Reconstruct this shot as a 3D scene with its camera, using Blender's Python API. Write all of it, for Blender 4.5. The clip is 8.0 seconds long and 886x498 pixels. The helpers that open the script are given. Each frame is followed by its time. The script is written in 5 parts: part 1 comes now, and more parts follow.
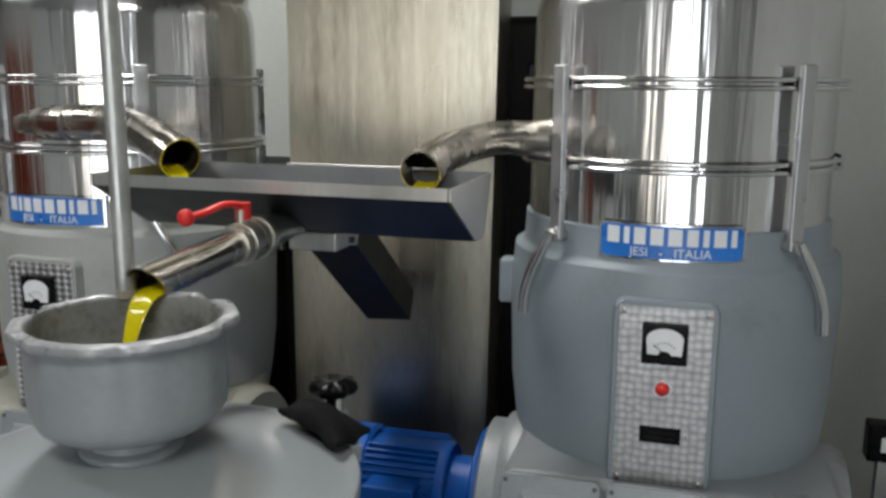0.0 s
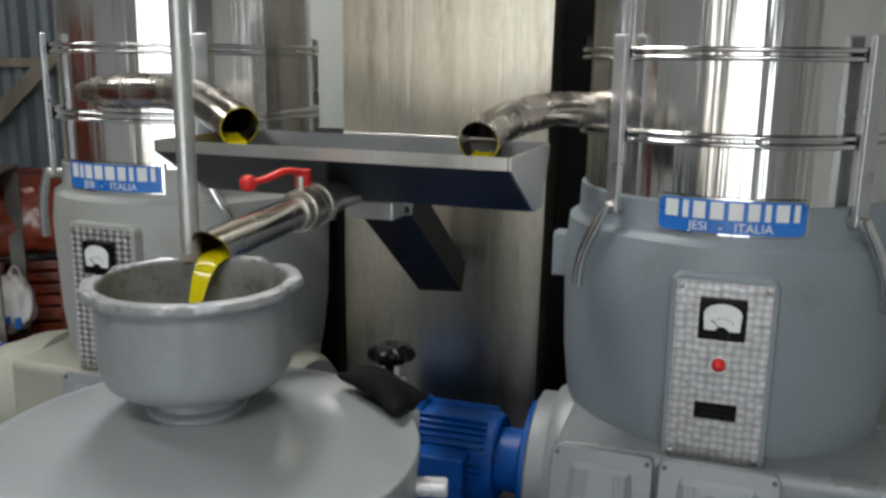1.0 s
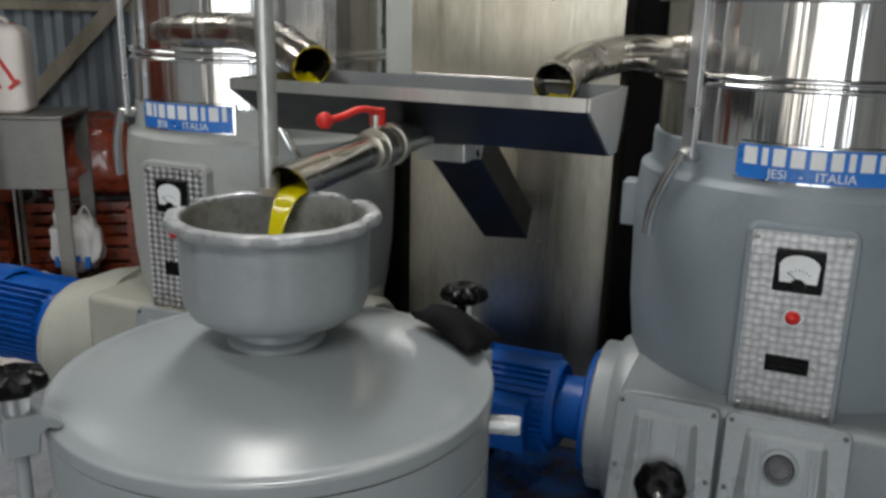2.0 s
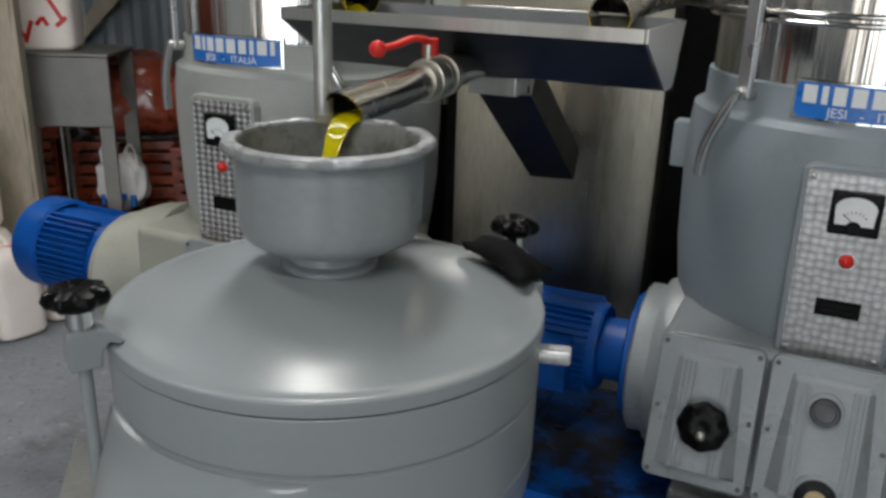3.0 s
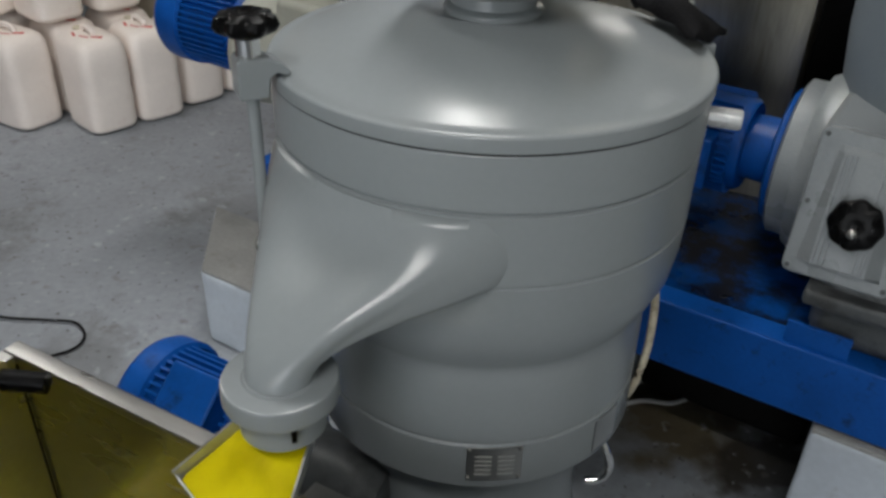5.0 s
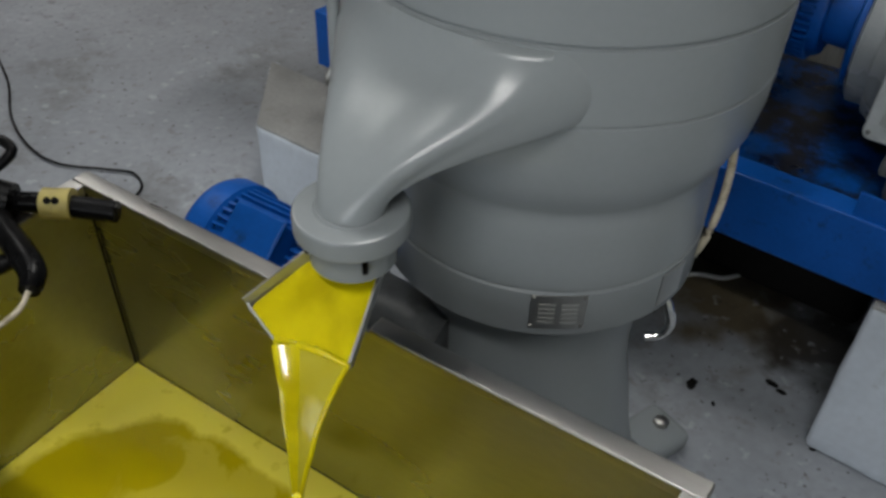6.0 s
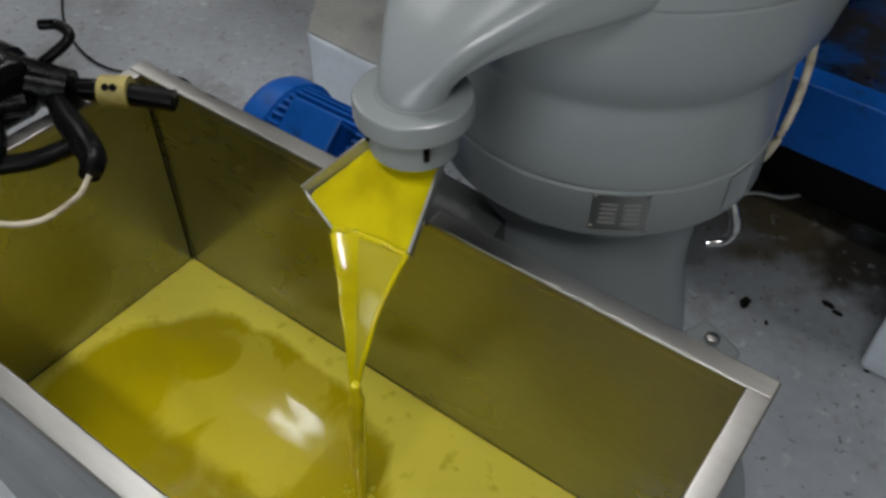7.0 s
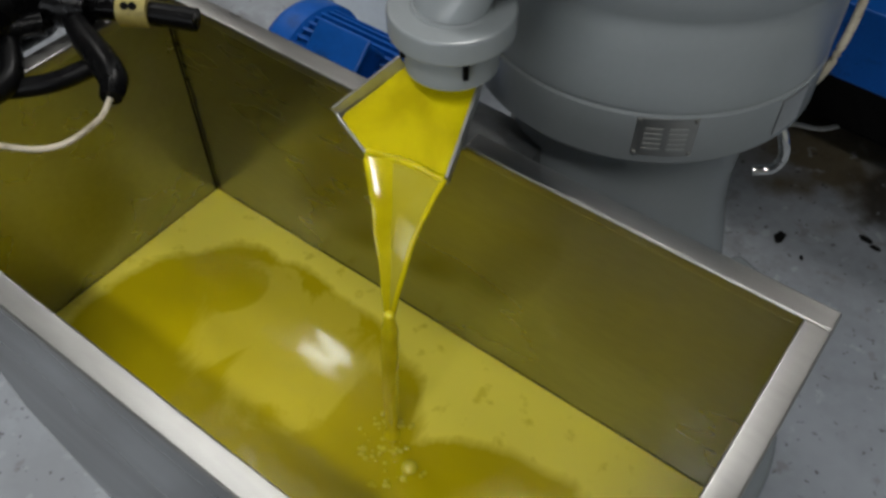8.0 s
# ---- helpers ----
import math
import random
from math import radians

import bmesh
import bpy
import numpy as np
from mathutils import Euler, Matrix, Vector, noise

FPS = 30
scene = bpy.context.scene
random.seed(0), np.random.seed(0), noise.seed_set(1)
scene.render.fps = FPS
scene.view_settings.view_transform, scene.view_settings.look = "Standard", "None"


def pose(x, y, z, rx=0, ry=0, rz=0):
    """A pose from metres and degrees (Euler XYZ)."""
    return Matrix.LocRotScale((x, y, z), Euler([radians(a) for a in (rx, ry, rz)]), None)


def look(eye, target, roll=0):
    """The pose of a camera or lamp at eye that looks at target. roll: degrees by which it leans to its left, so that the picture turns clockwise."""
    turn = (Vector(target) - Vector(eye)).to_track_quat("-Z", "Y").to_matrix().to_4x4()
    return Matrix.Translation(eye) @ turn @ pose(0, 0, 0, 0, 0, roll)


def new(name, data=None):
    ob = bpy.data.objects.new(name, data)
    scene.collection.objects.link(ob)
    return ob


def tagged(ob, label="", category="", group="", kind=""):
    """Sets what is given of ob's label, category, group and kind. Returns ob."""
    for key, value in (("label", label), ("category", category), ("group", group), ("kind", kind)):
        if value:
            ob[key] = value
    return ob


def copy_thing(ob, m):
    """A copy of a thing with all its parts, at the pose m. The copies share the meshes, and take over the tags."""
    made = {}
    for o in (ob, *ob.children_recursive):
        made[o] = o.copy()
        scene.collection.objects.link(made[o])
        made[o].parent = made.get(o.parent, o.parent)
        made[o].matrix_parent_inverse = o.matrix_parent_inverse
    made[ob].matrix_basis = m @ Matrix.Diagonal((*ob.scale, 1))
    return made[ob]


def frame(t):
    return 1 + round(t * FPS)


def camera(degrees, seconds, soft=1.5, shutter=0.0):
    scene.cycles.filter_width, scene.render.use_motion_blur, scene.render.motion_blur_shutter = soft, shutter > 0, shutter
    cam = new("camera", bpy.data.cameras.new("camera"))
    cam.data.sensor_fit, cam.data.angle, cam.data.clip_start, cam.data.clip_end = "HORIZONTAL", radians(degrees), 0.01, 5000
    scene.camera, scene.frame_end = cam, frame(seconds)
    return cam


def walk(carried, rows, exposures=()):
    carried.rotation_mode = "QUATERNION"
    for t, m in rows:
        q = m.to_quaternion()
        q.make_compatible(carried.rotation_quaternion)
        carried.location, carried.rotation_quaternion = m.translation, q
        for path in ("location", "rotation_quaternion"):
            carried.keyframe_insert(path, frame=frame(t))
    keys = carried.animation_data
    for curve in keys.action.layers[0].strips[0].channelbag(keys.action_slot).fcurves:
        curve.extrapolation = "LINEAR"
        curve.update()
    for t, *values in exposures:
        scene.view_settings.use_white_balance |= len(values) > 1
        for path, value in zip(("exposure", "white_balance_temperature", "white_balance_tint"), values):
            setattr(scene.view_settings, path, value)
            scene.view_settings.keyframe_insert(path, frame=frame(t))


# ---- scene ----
cam = camera(54.9, 8.0, soft=3.0)
PATH = [
    (0, (-0.4701, -0.598, 1.6072), (-0.1509, 1.1804, 1.2595), 0.4),
    (0.5, (-0.4784, -0.598, 1.6036), (-0.1886, 1.1831, 1.2429), 0.5),
    (1, (-0.4904, -0.5943, 1.5971), (-0.2631, 1.1877, 1.1988), 0.7),
    (1.5, (-0.5023, -0.5888, 1.5907), (-0.3192, 1.1896, 1.1537), 1.1),
    (1.7, (-0.5069, -0.5897, 1.5879), (-0.3588, 1.185, 1.1242), 1.1),
    (2.8, (-0.5327, -0.5925, 1.5612), (-0.4738, 1.1528, 0.9816), 1.6),
    (3, (-0.5327, -0.5943, 1.5594), (-0.4986, 1.1426, 0.954), 1.6),
    (3.5, (-0.5428, -0.5998, 1.5484), (-0.5658, 1.1132, 0.8768), 1.8),
    (4, (-0.5511, -0.6054, 1.5355), (-0.6284, 1.0663, 0.7691), 1.5),
    (4.5, (-0.5649, -0.6035, 1.5125), (-0.6928, 1.0184, 0.6532), 1.7),
    (5, (-0.5787, -0.6072, 1.4913), (-0.7608, 0.9467, 0.5235), 1.7),
    (5.2, (-0.5851, -0.6072, 1.484), (-0.7728, 0.9154, 0.4683), 1.9),
    (6.3, (-0.6081, -0.6201, 1.437), (-0.8749, 0.724, 0.2088), 1.9),
    (6.5, (-0.61, -0.6228, 1.4297), (-0.8896, 0.6983, 0.1803), 1.6),
    (7, (-0.6164, -0.6256, 1.4159), (-0.9255, 0.632, 0.1086), 0.9),
    (7.5, (-0.6256, -0.6238, 1.3984), (-0.9531, 0.5658, 0.0331), 0.2),
    (8, (-0.6366, -0.6136, 1.3828), (-0.9596, 0.5391, -0.0147), -0.4),
]
walk(cam, [(t, look(eye, target, roll)) for t, eye, target, roll in PATH],
     exposures=((0.0, -0.09), (1.5, -0.18), (3.5, -0.28), (5.0, -0.30), (7.0, -0.32), (8.0, -0.32)))

# ---- world, sun, large lights and exposure ----
world = bpy.data.worlds.new("world")
scene.world = world
world.use_nodes = True
wn = world.node_tree.nodes
sky = wn.new("ShaderNodeTexSky")
sky.sky_type = "NISHITA"
sky.sun_disc = False
sky.sun_elevation, sky.sun_rotation = radians(35), radians(200)
world.node_tree.links.new(sky.outputs[0], wn["Background"].inputs[0])
wn["Background"].inputs[1].default_value = 0.12


def area_lamp(name, m, sx, sy, watts, colour):
    data = bpy.data.lights.new(name, "AREA")
    data.shape, data.size, data.size_y, data.energy, data.color = "RECTANGLE", sx, sy, watts, colour
    ob = new(name, data)
    ob.matrix_world = m
    return ob


# daylight through the big gate behind the camera, and two tube lamps under the roof
area_lamp("gate_daylight", look((-2.55, -4.32, 1.75), (-1.2, 0.5, 1.2)), 3.1, 2.3, 30, (1.0, 0.98, 0.95))
area_lamp("tube_light", pose(-0.78, 1.20, 3.04, 0, 0, 74), 1.0, 0.30, 39, (1.0, 0.98, 0.955))
area_lamp("tube_light", pose(-0.6, -1.5, 3.04, 0, 0, -28), 1.2, 0.10, 36, (1.0, 0.98, 0.955))
# unseen extra lamp, added to brighten the jerrycans at the back left
area_lamp("tube_light", pose(-3.0, 1.9, 3.04, 0, 0, -28), 1.2, 0.10, 20, (1.0, 0.98, 0.94))
area_lamp("tube_light", pose(-1.75, 0.45, 3.04, 0, 0, -30), 0.8, 0.14, 7, (1.0, 0.99, 0.96))


# ---- materials ----
def material(name, colour, rough=0.5, metal=0.0, vary=0.12, scale=6.0, fine=90.0, bump=0.15, dirt=None, dirt_amount=0.35, dirt_from=0.58,
             coat=0.0, stretch=(1, 1, 1), rough_vary=0.12, streak=False, spec=0.5, emit=None):
    m = bpy.data.materials.new(name)
    m.use_nodes = True
    nt = m.node_tree
    n, l = nt.nodes, nt.links
    p = n["Principled BSDF"]
    co = n.new("ShaderNodeTexCoord")
    mp = n.new("ShaderNodeMapping")
    mp.inputs["Scale"].default_value = stretch
    l.new(co.outputs["Object"], mp.inputs[0])
    big, small = n.new("ShaderNodeTexNoise"), n.new("ShaderNodeTexNoise")
    big.inputs["Scale"].default_value, big.inputs["Detail"].default_value = scale, 5
    small.inputs["Scale"].default_value, small.inputs["Detail"].default_value = fine, 4
    l.new(mp.outputs[0], big.inputs[0])
    l.new(mp.outputs[0], small.inputs[0])
    lo = [c * (1 - vary) for c in colour]
    hi = [min(1, c * (1 + vary)) for c in colour]
    ramp = n.new("ShaderNodeValToRGB")
    ramp.color_ramp.elements[0].color = (*lo, 1)
    ramp.color_ramp.elements[1].color = (*hi, 1)
    ramp.color_ramp.elements[0].position, ramp.color_ramp.elements[1].position = 0.3, 0.7
    l.new(big.outputs["Fac"], ramp.inputs[0])
    colour_out = ramp.outputs[0]
    mix = n.new("ShaderNodeMix")
    mix.data_type, mix.blend_type = "RGBA", "MULTIPLY"
    grain = n.new("ShaderNodeMapRange")
    grain.inputs[1].default_value, grain.inputs[2].default_value = 0.3, 0.7
    grain.inputs[3].default_value, grain.inputs[4].default_value = 1 - vary * 0.7, 1.0
    l.new(small.outputs["Fac"], grain.inputs[0])
    mix.inputs["Factor"].default_value = 1
    l.new(colour_out, mix.inputs["A"])
    l.new(grain.outputs[0], mix.inputs["B"])
    colour_out = mix.outputs["Result"]
    if dirt:
        spots = n.new("ShaderNodeTexNoise")
        spots.inputs["Scale"].default_value, spots.inputs["Detail"].default_value = scale * 2.3, 8
        spots.inputs["Roughness"].default_value = 0.7
        l.new(mp.outputs[0], spots.inputs[0])
        r2 = n.new("ShaderNodeMapRange")
        r2.inputs[1].default_value, r2.inputs[2].default_value = dirt_from, dirt_from + 0.14
        r2.inputs[3].default_value, r2.inputs[4].default_value = 0.0, dirt_amount
        l.new(spots.outputs["Fac"], r2.inputs[0])
        dm = n.new("ShaderNodeMix")
        dm.data_type = "RGBA"
        l.new(r2.outputs[0], dm.inputs["Factor"])
        l.new(colour_out, dm.inputs["A"])
        dm.inputs["B"].default_value = (*dirt, 1)
        colour_out = dm.outputs["Result"]
    l.new(colour_out, p.inputs["Base Color"])
    rr = n.new("ShaderNodeMapRange")
    rr.inputs[1].default_value, rr.inputs[2].default_value = 0.3, 0.7
    rr.inputs[3].default_value, rr.inputs[4].default_value = max(0.02, rough - rough_vary), min(1, rough + rough_vary)
    l.new((small if streak else big).outputs["Fac"], rr.inputs[0])
    l.new(rr.outputs[0], p.inputs["Roughness"])
    p.inputs["Metallic"].default_value = metal
    p.inputs["Coat Weight"].default_value = coat
    p.inputs["Coat Roughness"].default_value = 0.10
    p.inputs["Specular IOR Level"].default_value = spec
    if bump:
        b = n.new("ShaderNodeBump")
        b.inputs["Strength"].default_value, b.inputs["Distance"].default_value = bump, 0.002
        l.new(small.outputs["Fac"], b.inputs["Height"])
        l.new(b.outputs[0], p.inputs["Normal"])
    if emit:
        p.inputs["Emission Color"].default_value = (*emit[:3], 1)
        p.inputs["Emission Strength"].default_value = emit[3]
    return m


GREY = material("grey_enamel", (0.246, 0.270, 0.281), 0.26, 0, 0.04, 3, 140, 0.03, None, coat=0.0, rough_vary=0.015)
GREY_R = material("blue_grey_enamel", (0.21, 0.245, 0.27), 0.42, 0, 0.08, 4, 160, 0.12, (0.12, 0.125, 0.12), 0.3)
GREY_L = material("old_grey_enamel", (0.32, 0.335, 0.315), 0.45, 0, 0.09, 4, 140, 0.12, (0.2, 0.17, 0.12), 0.3)
CAST = material("cast_grey_paint", (0.225, 0.245, 0.255), 0.34, 0.1, 0.12, 9, 220, 0.5, (0.12, 0.12, 0.11), 0.35)
BEIGE = material("beige_paint", (0.33, 0.33, 0.28), 0.5, 0, 0.1, 6, 120, 0.2, (0.25, 0.2, 0.13), 0.3)
STEEL = material("polished_steel", (0.72, 0.70, 0.67), 0.13, 1, 0.05, 5, 120, 0.02, None, stretch=(1, 1, 0.25), rough_vary=0.06)
PIPE_STEEL = material("pipe_steel", (0.50, 0.47, 0.42), 0.24, 1, 0.1, 14, 120, 0.04, (0.3, 0.27, 0.22), 0.4)
STEEL_B = material("brushed_steel", (0.56, 0.555, 0.53), 0.36, 1, 0.12, 5, 160, 0.12, (0.3, 0.29, 0.24), 0.5, stretch=(1, 1, 0.15), rough_vary=0.12)
STEEL_C = material("casing_steel", (0.385, 0.36, 0.295), 0.31, 1, 0.25, 4, 150, 0.1, (0.15, 0.13, 0.085), 0.6, dirt_from=0.52, stretch=(1, 1, 0.15), rough_vary=0.1)
STEEL_D = material("dull_steel", (0.40, 0.40, 0.38), 0.38, 1, 0.12, 8, 120, 0.1, (0.2, 0.2, 0.18), 0.3)
STEEL_T = material("tank_steel", (0.345, 0.35, 0.35), 0.29, 1, 0.10, 7, 120, 0.05, (0.3, 0.29, 0.24), 0.14, stretch=(0.3, 1, 1))
CLAMP = material("clamp_steel", (0.50, 0.51, 0.52), 0.34, 0.9, 0.08, 20, 160, 0.08, (0.3, 0.3, 0.29), 0.4)
WORN_RIM = material("worn_hopper_rim", (0.34, 0.355, 0.365), 0.34, 0.35, 0.18, 26, 160, 0.25, (0.20, 0.19, 0.17), 0.5, dirt_from=0.5)
RIM = material("rim_steel", (0.40, 0.395, 0.38), 0.36, 1, 0.12, 9, 160, 0.08, (0.36, 0.34, 0.29), 0.6, stretch=(0.2, 1, 1))
PEG = material("worn_white_paint", (0.44, 0.45, 0.45), 0.35, 0.2, 0.1, 30, 160, 0.2, (0.35, 0.35, 0.34), 0.5)
CHROME = material("chrome", (0.75, 0.75, 0.74), 0.12, 1, 0.05, 20, 100, 0.02)
GALV = material("galvanised_pipe", (0.50, 0.51, 0.49), 0.42, 0.85, 0.12, 25, 160, 0.15, (0.35, 0.33, 0.28), 0.4)
BLUE = material("blue_paint", (0.0012, 0.072, 0.33), 0.42, 0, 0.2, 9, 130, 0.15, (0.004, 0.014, 0.04), 0.75, dirt_from=0.55, spec=0.25)
BLUE_F = material("oily_blue_paint", (0.001, 0.045, 0.20), 0.30, 0, 0.4, 5, 60, 0.25, (0.006, 0.006, 0.007), 0.95, dirt_from=0.43, spec=0.25)
BLACK = material("black_plastic", (0.003, 0.003, 0.0033), 0.30, 0, 0.3, 30, 160, 0.2, spec=0.12)
RUBBER = material("black_cloth", (0.010, 0.010, 0.011), 0.95, 0, 0.4, 20, 260, 0.8, spec=0.1)
FOOT = material("oily_cast_foot", (0.085, 0.092, 0.095), 0.4, 0.1, 0.25, 9, 160, 0.4, (0.03, 0.028, 0.025), 0.6, dirt_from=0.5)
CAP_GREY = material("dark_grey_plastic", (0.014, 0.0145, 0.016), 0.4, 0, 0.2, 30, 160, 0.15)
RED = material("red_paint", (0.62, 0.02, 0.015), 0.35, 0, 0.15, 20, 100, 0.05)
PLATE_BLUE = material("enamel_blue", (0.014, 0.155, 0.54), 0.35, 0, 0.1, 20, 160, 0.05, (0.3, 0.35, 0.4), 0.25)
WHITE = material("white_enamel", (0.72, 0.74, 0.74), 0.4, 0, 0.06, 20, 160, 0.05, (0.5, 0.5, 0.47), 0.3)
PLASTIC = material("jerrycan_plastic", (0.90, 0.82, 0.76), 0.42, 0, 0.05, 6, 60, 0.1, (0.66, 0.5, 0.44), 0.3)
CONCRETE = material("concrete_floor", (0.305, 0.328, 0.358), 0.62, 0, 0.22, 1.6, 40, 0.5, (0.12, 0.118, 0.11), 0.6, dirt_from=0.54)


def stain_floor(m, stains):
    """Old oil stains, and a dark patch added for reflections, with ragged edges at fixed places on the floor."""
    n, l = m.node_tree.nodes, m.node_tree.links
    p = n["Principled BSDF"]
    src = p.inputs["Base Color"].links[0].from_socket
    co = n.new("ShaderNodeTexCoord")
    nz = n.new("ShaderNodeTexNoise")
    nz.inputs["Scale"].default_value, nz.inputs["Detail"].default_value = 9, 7
    l.new(co.outputs["Object"], nz.inputs[0])
    for (x, y, r), colour, amount in stains:
        away = n.new("ShaderNodeVectorMath")
        away.operation = "DISTANCE"
        l.new(co.outputs["Object"], away.inputs[0])
        away.inputs[1].default_value = (x, y, 0)
        add = n.new("ShaderNodeMath")
        add.operation = "MULTIPLY_ADD"
        add.inputs[1].default_value = r * 1.6
        l.new(nz.outputs["Fac"], add.inputs[0])
        l.new(away.outputs["Value"], add.inputs[2])
        mr = n.new("ShaderNodeMapRange")
        mr.inputs[1].default_value, mr.inputs[2].default_value, mr.inputs[3].default_value, mr.inputs[4].default_value = r * 1.25, r * 1.75, amount, 0.0
        l.new(add.outputs[0], mr.inputs[0])
        mx = n.new("ShaderNodeMix")
        mx.data_type = "RGBA"
        l.new(mr.outputs[0], mx.inputs["Factor"])
        l.new(src, mx.inputs["A"])
        mx.inputs["B"].default_value = (*colour, 1)
        src = mx.outputs["Result"]
    # trodden-in dark crumbs and pale scuffs
    for scale, lo, amount, colour in ((55, 0.655, 0.75, (0.05, 0.045, 0.04)), (17, 0.63, 0.45, (0.16, 0.15, 0.14)), (23, 0.64, 0.4, (0.46, 0.49, 0.52))):
        speck = n.new("ShaderNodeTexNoise")
        speck.inputs["Scale"].default_value, speck.inputs["Detail"].default_value = scale, 3
        l.new(co.outputs["Object"], speck.inputs[0])
        cut = n.new("ShaderNodeMapRange")
        cut.inputs[1].default_value, cut.inputs[2].default_value, cut.inputs[3].default_value, cut.inputs[4].default_value = lo, lo + 0.05, 0.0, amount
        l.new(speck.outputs["Fac"], cut.inputs[0])
        mx = n.new("ShaderNodeMix")
        mx.data_type = "RGBA"
        l.new(cut.outputs[0], mx.inputs["Factor"])
        l.new(src, mx.inputs["A"])
        mx.inputs["B"].default_value = (*colour, 1)
        src = mx.outputs["Result"]
    l.new(src, p.inputs["Base Color"])


# the patch at (-0.66, 1.08) is added to darken the steel casing's reflection
stain_floor(CONCRETE, (((-0.15, 1.08, 0.26), (0.10, 0.07, 0.02), 0.85), ((0.05, 0.95, 0.2), (0.03, 0.026, 0.02), 0.9), ((-0.05, 1.45, 0.42), (0.045, 0.04, 0.035), 0.85), ((-0.66, 1.08, 0.28), (0.030, 0.027, 0.023), 0.9), ((-0.3, 0.2, 0.4), (0.34, 0.37, 0.41), 0.6),
                       ((-1.5, -0.17, 0.12), (0.12, 0.115, 0.11), 0.6), ((-1.5, -0.25, 0.4), (0.36, 0.39, 0.43), 0.6), ((-1.75, 1.0, 0.22), (0.13, 0.13, 0.13), 0.55), ((-1.5, 1.9, 0.35), (0.14, 0.14, 0.14), 0.4)))
PLINTH = material("painted_concrete", (0.50, 0.55, 0.61), 0.7, 0, 0.12, 4, 60, 0.6, (0.24, 0.23, 0.2), 0.6)
PLINTH_TOP = material("worn_concrete", (0.30, 0.30, 0.29), 0.8, 0, 0.2, 6, 90, 0.8, (0.16, 0.15, 0.13), 0.5)
WALL = material("painted_wall", (0.46, 0.49, 0.46), 0.7, 0, 0.07, 1.5, 60, 0.3, (0.38, 0.37, 0.33), 0.35)
WHITEWASH = material("whitewashed_wall", (0.52, 0.53, 0.50), 0.8, 0, 0.08, 1.2, 50, 0.3, (0.5, 0.48, 0.42), 0.3)
COLLAR = material("worn_yellow_plastic", (0.36, 0.30, 0.09), 0.5, 0, 0.2, 40, 120, 0.1, (0.08, 0.07, 0.04), 0.5)
CORRUG = material("corrugated_sheet", (0.26, 0.30, 0.33), 0.5, 0.3, 0.15, 3, 60, 0.15, (0.2, 0.17, 0.14), 0.3)
DARK = material("near_black", (0.008, 0.0075, 0.007), 0.6, 0, 0.4, 6, 60, 0.3, (0.035, 0.024, 0.012), 0.4, dirt_from=0.62, spec=0.15)
WOOD = material("old_wood", (0.37, 0.325, 0.255), 0.8, 0, 0.3, 5, 70, 0.9, (0.2, 0.16, 0.12), 0.6, stretch=(1, 1, 0.2))
ORANGE = material("orange_crate", (0.24, 0.040, 0.012), 0.3, 0, 0.45, 6, 60, 0.3, (0.03, 0.010, 0.006), 0.85, coat=0.3, dirt_from=0.48)
BAG = material("white_bag", (0.75, 0.74, 0.72), 0.5, 0, 0.08, 8, 60, 0.3)
CREAM = material("cream_cable", (0.60, 0.54, 0.41), 0.5, 0, 0.15, 20, 90, 0.1, (0.22, 0.18, 0.11), 0.7, dirt_from=0.5)
BRASS = material("sight_glass", (0.38, 0.25, 0.05), 0.2, 0, 0.3, 40, 90, 0.05)
ROOF = material("roof_sheet", (0.22, 0.22, 0.21), 0.6, 0, 0.12, 2, 40, 0.2)
TUBE = material("tube_glow", (0.9, 0.95, 0.92), 0.4, 0, 0, 5, 50, 0, emit=(0.95, 1.0, 0.97, 5.0))
DAY = material("daylight_backdrop", (0.8, 0.85, 0.9), 0.8, 0, 0, 5, 50, 0, emit=(0.9, 0.95, 1.0, 3.0))


def turned_plate():
    """Engine-turned aluminium: overlapping round polishing marks in a grid."""
    m = material("engine_turned_plate", (0.50, 0.51, 0.50), 0.42, 0.75, 0.06, 20, 200, 0.0)
    n, l = m.node_tree.nodes, m.node_tree.links
    p = n["Principled BSDF"]
    co = n.new("ShaderNodeTexCoord")
    v = n.new("ShaderNodeTexVoronoi")
    v.inputs["Scale"].default_value, v.inputs["Randomness"].default_value = 78, 0.3
    l.new(co.outputs["Object"], v.inputs[0])
    mr = n.new("ShaderNodeMapRange")
    mr.inputs[1].default_value, mr.inputs[2].default_value, mr.inputs[3].default_value, mr.inputs[4].default_value = 0.12, 0.72, 0.55, 0.29
    l.new(v.outputs["Distance"], mr.inputs[0])
    l.new(mr.outputs[0], p.inputs["Base Color"])
    b = n.new("ShaderNodeBump")
    b.inputs["Strength"].default_value, b.inputs["Distance"].default_value = 0.22, 0.003
    l.new(v.outputs["Distance"], b.inputs["Height"])
    l.new(b.outputs[0], p.inputs["Normal"])
    return m


